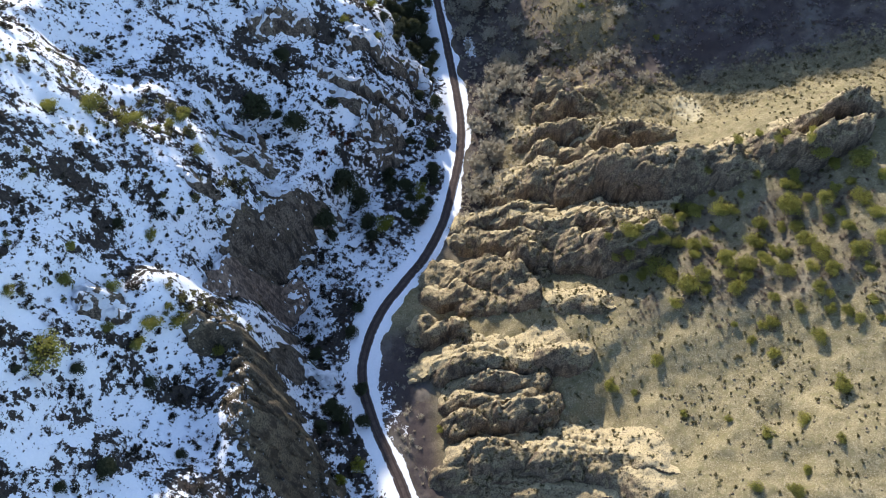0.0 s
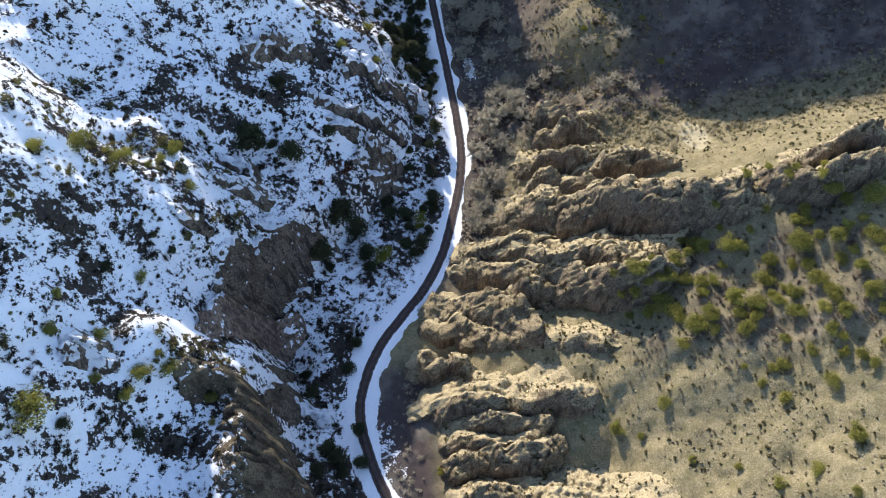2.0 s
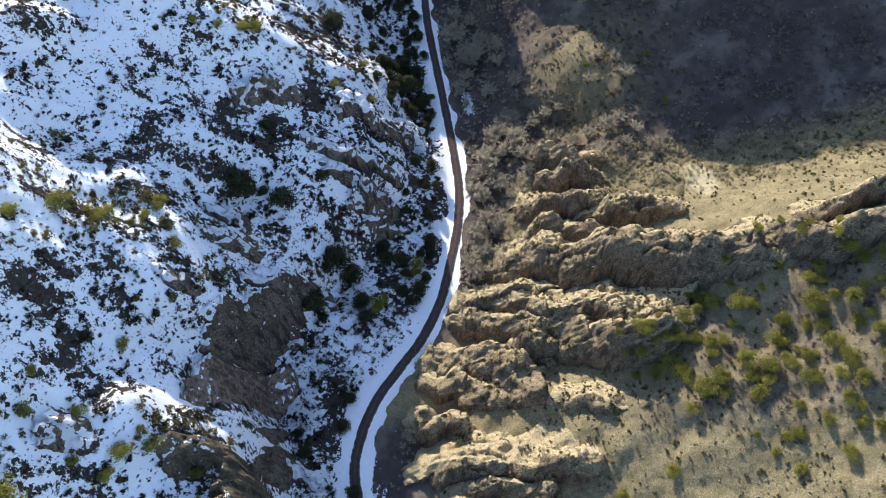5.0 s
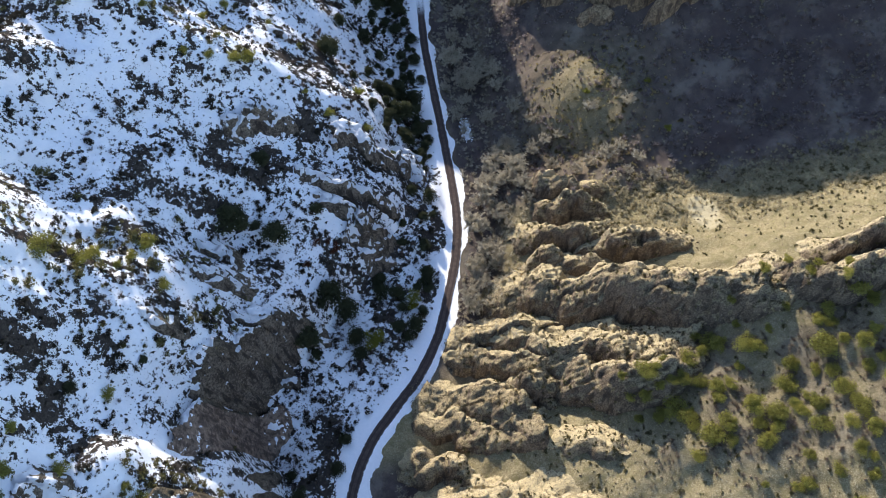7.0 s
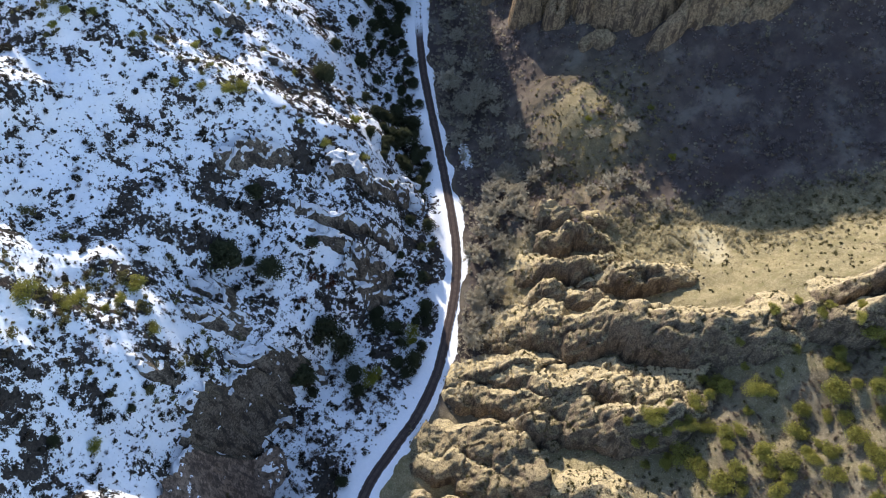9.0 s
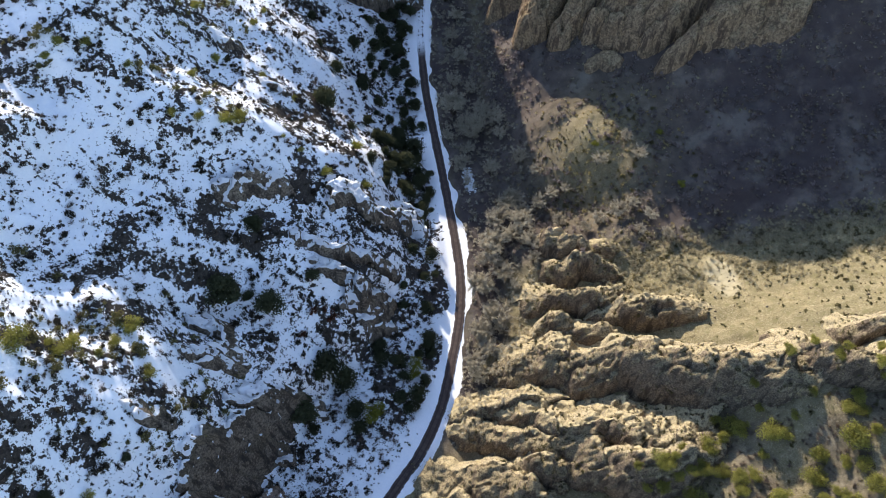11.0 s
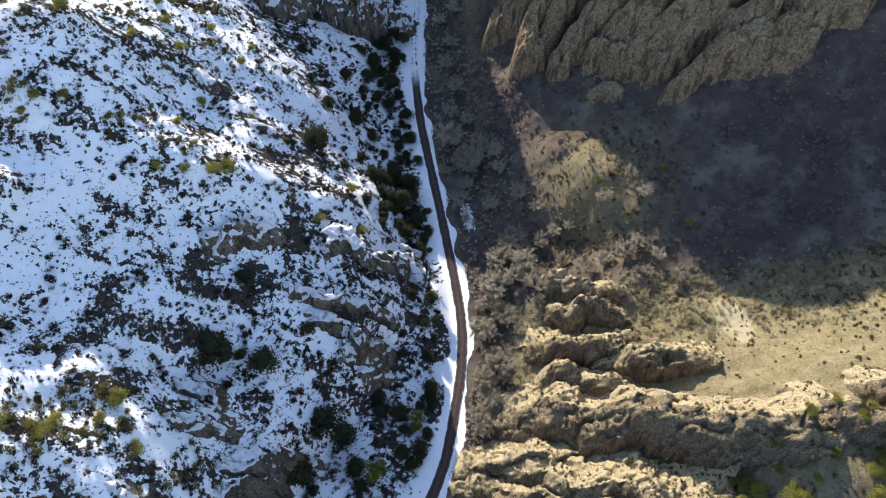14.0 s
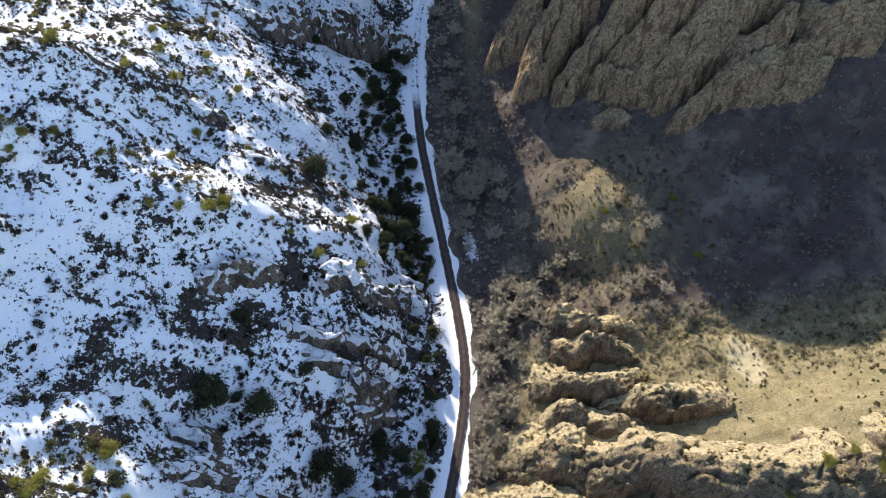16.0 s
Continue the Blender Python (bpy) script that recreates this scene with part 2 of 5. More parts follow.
def spline(points, n):
    """A smooth course through a few points, n steps to each span."""
    p = np.array(points, float)
    p = np.vstack([2 * p[0] - p[1], p, 2 * p[-1] - p[-2]])
    out = []
    for i in range(1, len(p) - 2):
        a, b, c, d = p[i - 1:i + 3]
        for s in np.arange(n) / n:
            out.append(0.5 * (2 * b + (c - a) * s + (2 * a - 5 * b + 4 * c - d) * s ** 2 + (3 * b - a - 3 * c + d) * s ** 3))
    out.append(p[-2])
    return np.array(out)


def near_line(x, y, line):
    """Distance to a course, signed side (+ to its right) and the values carried in its further columns."""
    best = np.full(np.shape(x), 1e9)
    side = np.zeros(np.shape(x))
    extra = [np.zeros(np.shape(x)) for _ in range(line.shape[1] - 2)]
    for p, q in zip(line[:-1], line[1:]):
        dx, dy = q[0] - p[0], q[1] - p[1]
        s = np.clip(((x - p[0]) * dx + (y - p[1]) * dy) / (dx * dx + dy * dy + 1e-9), 0, 1)
        ex, ey = x - p[0] - s * dx, y - p[1] - s * dy
        d = np.hypot(ex, ey)
        m = d < best
        best = np.where(m, d, best)
        side = np.where(m, dy * ex - dx * ey, side)
        for k in range(len(extra)):
            extra[k] = np.where(m, p[2 + k] + s * (q[2 + k] - p[2 + k]), extra[k])
    return best, np.sign(side), extra


ROAD = spline([(20, -260), (2, -60), (-3, 30), (-11.4, 55), (-17, 67.4), (-23, 80.2), (-27, 94), (-26, 106), (-21.4, 119), (-14, 130.4),
               (-6, 142.3), (0.2, 157), (3.8, 173), (6.4, 187), (7.4, 203), (6, 220), (3.8, 236), (1.4, 253), (-2.2, 276), (-5.4, 299),
               (-7.4, 324), (-7.8, 346), (-6.4, 366), (-2.5, 390), (12, 414), (40, 432), (76, 462), (120, 540), (150, 640)], 6)
ROAD_Z = -2.0
# along the valley: foot of the slope, step at its foot, steepness above
STEPS = [-300, 40, 70, 100, 125, 143, 160, 180, 200, 240, 265, 310, 345, 395, 430, 470, 700]
FOOT_L = [-25, -33, -38, -47, -57, -46, -33, -21, -10, -8, -14, -20, -24, -20, 6, 40, 110]
STEP_L = [10, 24, 30, 27, 25, 14, 5, 5, 5, 6, 1, 3, 5, 8, 10, 10, 10]
RISE_L = [0.8, 0.9, 0.95, 1.05, 1.25, 1.12, 1.0, 0.8, 0.68, 0.82, 0.86, 0.78, 0.72, 0.6, 0.7, 0.7, 0.7]
FOOT_R = [2, -2, -8, -10, 2, 8, 13, 16, 17, 17, 15, 11, 8, 10, 55, 100, 170]
RISE_R = [0.5, 0.46, 0.42, 0.44, 0.45, 0.47, 0.5, 0.38, 0.3, 0.34, 0.45, 0.5, 0.5, 0.5, 0.5, 0.5, 0.5]
# rocky spurs of the hills, some added out of view: course with height and half-width
SPURS = [
    [(38, 331, 14, 10), (52, 322, 22, 12), (72, 316, 30, 13), (85, 313, 30, 15), (112, 302, 20, 18), (160, 290, 6, 24), (240, 290, 6, 40)],
    # next three: unseen ridges, heights set to throw shade on hollow and creek
    [(23, 360, 94, 9), (33, 356, 98, 11), (46, 351, 96, 14), (62, 347, 88, 17), (85, 344, 75.5, 20), (112, 340, 56.5, 24), (180, 332, 16, 40), (300, 340, 8, 60)],
    [(-13, 403, 52, 11), (-36, 398, 68, 14), (-62, 393, 46, 16), (-100, 388, 8, 20), (-180, 380, 6, 40)],
    [(-70, 446, 10, 26), (-22, 450, 22, 22), (6, 464, 28, 20), (30, 490, 24, 24)],
    [(-30, 240, 3, 9), (-52, 233, 5, 10), (-72, 228, 5, 12), (-105, 236, 4, 14)],
    [(-62, 166, 2, 8), (-84, 158, 4, 10), (-108, 150, 5, 14), (-140, 140, 5, 18)],
    [(-56, 90, 3, 7), (-76, 92, 4, 9), (-96, 96, 4, 12)],
]
# swells and hollows of the slopes: place, height, breadth
HILLS = [
    (-30, 213, 7.9, 28), (-94, 85, -8.7, 28), (-94, 269, 5.0, 28), (-46, 69, 13.3, 13), (-70, 173, -10.5, 19), (98, 93, -7.0, 28),
    (-54, 285, 7.7, 19), (-78, 141, 7.4, 19), (42, 69, -7.5, 28), (-62, 117, -9.4, 13), (-78, 245, -5.1, 13), (130, 221, -4.4, 28),
    (66, 229, 3.2, 28), (-62, 221, 5.0, 13), (-102, 157, -4.9, 13), (-102, 261, 8.7, 13), (-46, 157, 4.8, 13), (50, 293, 5.2, 13),
    (98, 269, 3.9, 13), (-14, 205, 5.7, 13), (-70, 69, -4.0, 13), (60, 253, 4.5, 12), (50, 268, 2.1, 11), (62, 238, 4.3, 11), (54, 226, -6.0, 11), (42, 228, -4.0, 10), (51, 249, 4.0, 13),
    (100, 207, -3.0, 11), (36, 80, 1.8, 11), (50, 78, -5.1, 11), (63, 92, -1.4, 11), (39, 92, 1.3, 11), (31, 113, 4.8, 11), (76, 103, 3.1, 11),
    (93, 75, -1.0, 11), (50, 86, 1.8, 11), (95, 187, -2.5, 11), (39, 120, -1.5, 11), (30, 122, -2.7, 11), (92, 137, 3.9, 11), (37, 242, -2.8, 11),
    (62, 284, 1.7, 11), (88, 272, 2.6, 11), (79, 289, 1.9, 11), (49, 296, 1.8, 11), (36, 305, 4.9, 11),
    (-86, 100, -1.6, 16), (-75, 58, -8.0, 17), (-70, 61, -2.9, 18), (-104, 128, 8.6, 12), (-99, 178, -3.4, 16), (-116, 256, 8.7, 16),
    (-75, 224, 3.7, 15), (-32, 233, 1.8, 10), (-72, 277, -2.7, 7), (-114, 103, -2.1, 13), (-66, 128, 6.0, 14), (-92, 153, -6.2, 9),
    (-121, 204, 6.7, 10), (-124, 204, 1.3, 16), (-108, 171, -7.0, 12), (-124, 201, 6.1, 14), (-75, 98, 7.0, 8),
]


def soft_table(y, values):
    return sum(np.interp(y + k, STEPS, values) for k in (-9, -4.5, 0, 4.5, 9)) / 5


def land(x, y, fine=True):
    """Height of the ground."""
    x, y = np.broadcast_arrays(np.asarray(x, float), np.asarray(y, float))
    wx = x + 2.5 * fbm(x / 26, y / 26, 0.3, 3, 11)
    wy = y + 2.5 * fbm(x / 26, y / 26, 7.7, 3, 23)
    sl = soft_table(wy, FOOT_L) - wx
    sr = wx - soft_table(wy, FOOT_R)
    up = np.sqrt(np.maximum(sl, 0) ** 2 + 9) - 3
    left = soft_table(wy, STEP_L) * smooth(sl, -1, 13) + 1.06 * soft_table(wy, RISE_L) * np.where(up > 70, 70 + 45 * np.tanh((up - 70) / 70), up)
    up = np.sqrt(np.maximum(sr, 0) ** 2 + 16) - 4
    right = 1.1 * soft_table(wy, RISE_R) * np.where(up > 110, 110 + 60 * np.tanh((up - 110) / 90), up)
    z = ROAD_Z - 0.4 + left + right + 1.5 * smooth(np.maximum(sl, sr), 0, 14)
    for course in SPURS:
        d, _, (h, w) = near_line(wx, wy, spline(course, 4))
        z = z + h * np.exp(-(d / w) ** 2 * 0.9)
    for hx, hy, h, w in HILLS:
        z = z + h * np.exp(-((wx - hx) ** 2 + (wy - hy) ** 2) / w ** 2)
    away = smooth(np.hypot(x, y - 200), 260, 900)
    z = z + away * (60 * fbm(x / 420, y / 420, 0.0, 4, 5) - 20)
    slope = smooth(np.maximum(sl, sr), 0, 14)
    z = z + slope * (1.7 * fbm(x / 15, y / 15, 1.1, 3, 31))
    z = z + 0.35 * fbm(x / 5, y / 5, 3.1, 2, 33)
    if fine:
        z = z + (0.25 + 0.75 * slope) * 0.16 * fbm(x / 1.4, y / 1.4, 0.0, 2, 41)
    d, _, _ = near_line(x, y, ROAD[(ROAD[:, 1] > -250)])
    flat = smooth(d, 2.6, 9.0)
    return (ROAD_Z - 0.12) * (1 - flat) + z * flat


# ---- ground, one sheet to the horizon ----
def mesh_from(name, verts, faces, mat, smooth_faces=True):
    """A mesh from arrays of places and of equal-sided faces."""
    me = bpy.data.meshes.new(name)
    verts, faces = np.asarray(verts, np.float32), np.asarray(faces, np.int32)
    me.vertices.add(len(verts))
    me.vertices.foreach_set("co", verts.ravel())
    k = faces.shape[1]
    me.loops.add(faces.size)
    me.loops.foreach_set("vertex_index", faces.ravel())
    me.polygons.add(len(faces))
    me.polygons.foreach_set("loop_start", np.arange(len(faces), dtype=np.int32) * k)
    me.polygons.foreach_set("use_smooth", np.full(len(faces), smooth_faces))
    me.update(calc_edges=True)
    me.materials.append(mat)
    return me


def sheet_faces(nu, nv):
    a = np.arange(nu - 1)[:, None] * nv + np.arange(nv - 1)[None, :]
    return np.stack([a, a + nv, a + nv + 1, a + 1], -1).reshape(-1, 4)


def spread(lo, hi, step, reach):
    """Even steps from lo to hi, then ever wider ones out to reach on both sides."""
    out = []
    s, p = step, 0.0
    while p < reach:
        s *= 1.17
        p += s
        out.append(p)
    return np.concatenate([lo - np.array(out)[::-1], np.arange(lo, hi, step), hi + np.array(out)])


def road_side(x, y):
    """Distance from the road's middle, positive to the east of it."""
    d, side, _ = near_line(x, y, ROAD)
    return d * side


# bare brown mats of soil and low brush in the snow: place and breadth
BARE = [
    (-98, 120, 6), (-94, 114, 6), (-95, 128, 4), (-89, 111, 5), (-82, 122, 4), (-83, 127, 3), (-67, 208, 5), (-72, 204, 4), (-57, 202, 3.5), (-115, 203, 5),
    (-116, 193, 4), (-98, 176, 4), (-96, 171, 4), (-91, 198, 3), (-105, 184, 3), (-94, 204, 3.5), (-99, 210, 3.5), (-80, 222, 3), (-111, 164, 4), (-81, 179, 3),
]


def snow_cover(x, y):
    """How readily snow lies: above about 0.5 it lies."""
    d = road_side(x, y)
    west = smooth(-d, 0.5, 3.0)
    patches = 0.12 * fbm(x / 2.6, y / 2.2, 0.0, 3, 61) + 0.16 * fbm(x / 9, y / 7, 0.0, 2, 66) + 0.06 * fbm(x / 18, y / 14, 0.0, 2, 67)
    cover = west * (0.565 + patches + 0.04 * smooth(x, -60, -110))
    for bx, by, r in BARE:
        cover = cover - 0.15 * np.exp(-((x - bx) ** 2 + (y - by) ** 2) / r ** 2)
    gully = west * smooth(x, -62, -50) * smooth(y, 135, 120)
    cover = cover - 0.02 * gully - 0.015 * west * smooth(x, -66, -48) * smooth(y, 310, 270)
    bank_w = 3.6 + 1.6 * fbm(y / 14, 0.0, 0.0, 2, 63)
    wide = 1 + 1.9 * np.exp(-((y - 133) / 20) ** 2)
    cover = np.maximum(cover, 1.1 * smooth(-d, bank_w * wide + 3, bank_w * wide * 0.7) * smooth(-d, -0.5, 1.0))
    bank_e = (3.5 + 1.4 * fbm(y / 9, 4.0, 0.0, 2, 65)) * (1 + 0.9 * np.exp(-((y - 112) / 22) ** 2) + 0.5 * np.exp(-((y - 350) / 40) ** 2))
    cover = np.maximum(cover, 1.1 * smooth(d, bank_e + 1.2, bank_e * 0.6) * smooth(d, -1, 0))
    patch = np.exp(-((y - 84) / 18) ** 2) * smooth(d, 14, 8) * smooth(d, 0, 2)
    cover = np.maximum(cover, 0.47 * patch)
    patch = np.exp(-((y - 250) / 9) ** 2) * np.exp(-((d - 10) / 3.5) ** 2)
    return np.maximum(cover, 0.75 * patch)


XS, YS = spread(-145, 160, 0.78, 1900), spread(28, 394, 0.78, 1900)
GX, GY = np.meshgrid(XS, YS, indexing="ij")
GX, GY = GX.ravel(), GY.ravel()
GZ = land(GX, GY)
me = mesh_from("ground", np.stack([GX, GY, GZ], 1), sheet_faces(len(XS), len(YS)), GROUND)
east = smooth(road_side(GX, GY), 0, 5)
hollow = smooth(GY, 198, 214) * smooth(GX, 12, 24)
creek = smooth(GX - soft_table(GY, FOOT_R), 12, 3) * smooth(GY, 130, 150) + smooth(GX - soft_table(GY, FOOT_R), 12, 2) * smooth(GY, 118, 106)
# the sunlit glade is left out of the shade-tinted litter
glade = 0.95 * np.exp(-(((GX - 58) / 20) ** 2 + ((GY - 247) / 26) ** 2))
# dark litter between the junipers, also standing in for their shadows
under = smooth(GX, 48, 62) * smooth(GX + 0.5 * (GY - 120), 140, 118) * smooth(GY, 92, 106) * smooth(GY, 152, 138) * (0.35 + 0.65 * smooth(fbm(GX / 7, GY / 7, 0.0, 3, 95), -0.2, 0.35))
washes = np.exp(-(((GX - 91) / 6) ** 2 + ((GY - 190 + 0.5 * (GX - 91)) / 11) ** 2))
for key, values in (("snow", snow_cover(GX, GY)), ("dry", east), ("shaded_litter", east * np.maximum(np.maximum(0.9 * hollow, 0.9 * creek) * (1 - glade), 0.5 * under)), ("pale", 0.85 * washes)):
    me.attributes.new(key, "FLOAT", "POINT").data.foreach_set("value", np.asarray(values, np.float32))
tagged(new("ground", me), "canyon ground with patchy snow and dry tan soil", "ground", kind="structure")


def build_road():
    line = spline(ROAD[(ROAD[:, 1] > -60) & (ROAD[:, 1] < 560)], 4)
    way = np.gradient(line, axis=0)
    way /= np.linalg.norm(way, axis=1)[:, None]
    off = np.linspace(-1, 1, 13)
    half = 1.95 + 0.12 * fbm(line[:, 1] / 8, 0.0, 0.0, 2, 71)
    px = line[:, None, 0] + way[:, None, 1] * off * half[:, None]
    py = line[:, None, 1] - way[:, None, 0] * off * half[:, None]
    rut = 0.07 * np.exp(-((np.abs(off) - 0.42) / 0.14) ** 2)
    pz = ROAD_Z + 0.16 - 0.12 * off ** 2 - rut + 0.03 * fbm(px / 1.5, py / 1.5, 0.0, 2, 73)
    pz[:, 0] -= 0.35
    pz[:, -1] -= 0.35
    road = mesh_from("road", np.stack([px, py, pz], -1).reshape(-1, 3), sheet_faces(len(line), len(off))[:, ::-1], ROADWAY)
    road.attributes.new("across", "FLOAT", "POINT").data.foreach_set("value", np.tile(off, len(line)).astype(np.float32))
    road.attributes.new("snowed", "FLOAT", "POINT").data.foreach_set("value", smooth(py, 318, 330).ravel().astype(np.float32))
    tagged(new("road", road), "narrow brown dirt road with wheel ruts and snowy edges", "road", kind="structure")


build_road()


# ---- rock outcrops ----
def rib_height(x, y, rows, seed, lumps=1.0, steep=2.6, dip=1.25, soft=1.0, cell=6.0, warp=1.0):
    """Height of a rib of rock above the ground: rows of (x, y, height, reach of the steep side, reach of the dip slope)."""
    wx = x + warp * (1.5 * fbm(x / 6, y / 6, seed * 0.37, 3, seed) + 0.35 * grain(x / 1.3, y / 1.3, 0.0, seed + 1))
    wy = y + warp * (1.2 * fbm(x / 6, y / 6, seed * 0.71, 3, seed + 2) + 0.35 * grain(x / 1.3, y / 1.3, 5.0, seed + 3))
    d, side, (h, wf, wb) = near_line(wx, wy, spline(rows, 5))
    face = side > 0
    q = d / np.where(face, wf, wb)
    inside = np.clip(q, 0, 1)
    rise = np.where(face, (1 - inside ** steep) ** (0.75 if soft == 1.0 else soft), (1 - inside ** dip) ** soft) - np.maximum(q - 1, 0) * 0.9
    # blocks with joints between them, then knobs and pits
    size = np.clip(h / 8, 0.35, 1.3) * lumps * np.where(face, 1.0, 1.0 - 0.35 * inside)
    near = q < 1.4
    u, v, w = wx[near], wy[near], (h * rise)[near]
    block, knob = np.full(q.shape, 0.22), np.full(q.shape, 0.3)
    block[near] = cells(u / (cell * 1.15), v / (cell * 0.7), w / cell, seed + 5)
    knob[near] = cells(u / 2.4, v / 1.7, w / 2.6, seed + 6)
    joint = np.abs(grain(wx / (cell * 0.9), wy / (cell * 0.75), h * rise / 9, seed + 7))
    out = h * rise + size * (3.4 * (0.22 - block) + 1.5 * (0.3 - knob) - 1.6 * smooth(joint, 0.12, 0.0)) * smooth(q, 1.25, 0.7)
    return out + size * (0.42 * fbm(x / 1.5, y / 1.3, 0.0, 2, seed + 8) + 0.26 * grain(x / 0.7, y / 0.7, h * rise / 0.9, seed + 9)), face, q


def rock_outcrop(rows, name, mat, back_mat, seed, step=0.42, **shape):
    """A weathered rib of rock that breaks through the ground along a course."""
    p = np.array(rows, float)
    pad = p[:, 3:5].max() * 1.3 + 2
    gx = np.arange(p[:, 0].min() - pad, p[:, 0].max() + pad, step)
    gy = np.arange(p[:, 1].min() - pad, p[:, 1].max() + pad, step)
    x, y = np.meshgrid(gx, gy, indexing="ij")
    rise, face, q = rib_height(x, y, rows, seed, **shape)
    z = (land(x, y, False) + rise).ravel()
    nv = len(gy)
    quads = sheet_faces(len(gx), nv)
    keep = np.logical_and((rise.ravel() > -0.55)[quads].any(1), (q.ravel() < 1.3)[quads].any(1))
    # the road is cut clear of the rock
    stretch = ROAD[(ROAD[:, 1] > p[:, 1].min() - 30) & (ROAD[:, 1] < p[:, 1].max() + 30)]
    if len(stretch) > 1 and -40 < p[:, 0].min() < 40:
        clear = near_line(x, y, stretch)[0].ravel() > 3.4
        keep = np.logical_and(keep, clear[quads].all(1))
    verts = np.stack([x.ravel(), y.ravel(), z], 1)
    rock = new(name)
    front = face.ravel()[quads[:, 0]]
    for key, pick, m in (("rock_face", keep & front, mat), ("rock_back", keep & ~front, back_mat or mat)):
        chosen = quads[pick]
        if len(chosen) == 0:
            continue
        used, index = np.unique(chosen, return_inverse=True)
        new(key, mesh_from(key, verts[used], index.reshape(-1, 4), m)).parent = rock
    return rock


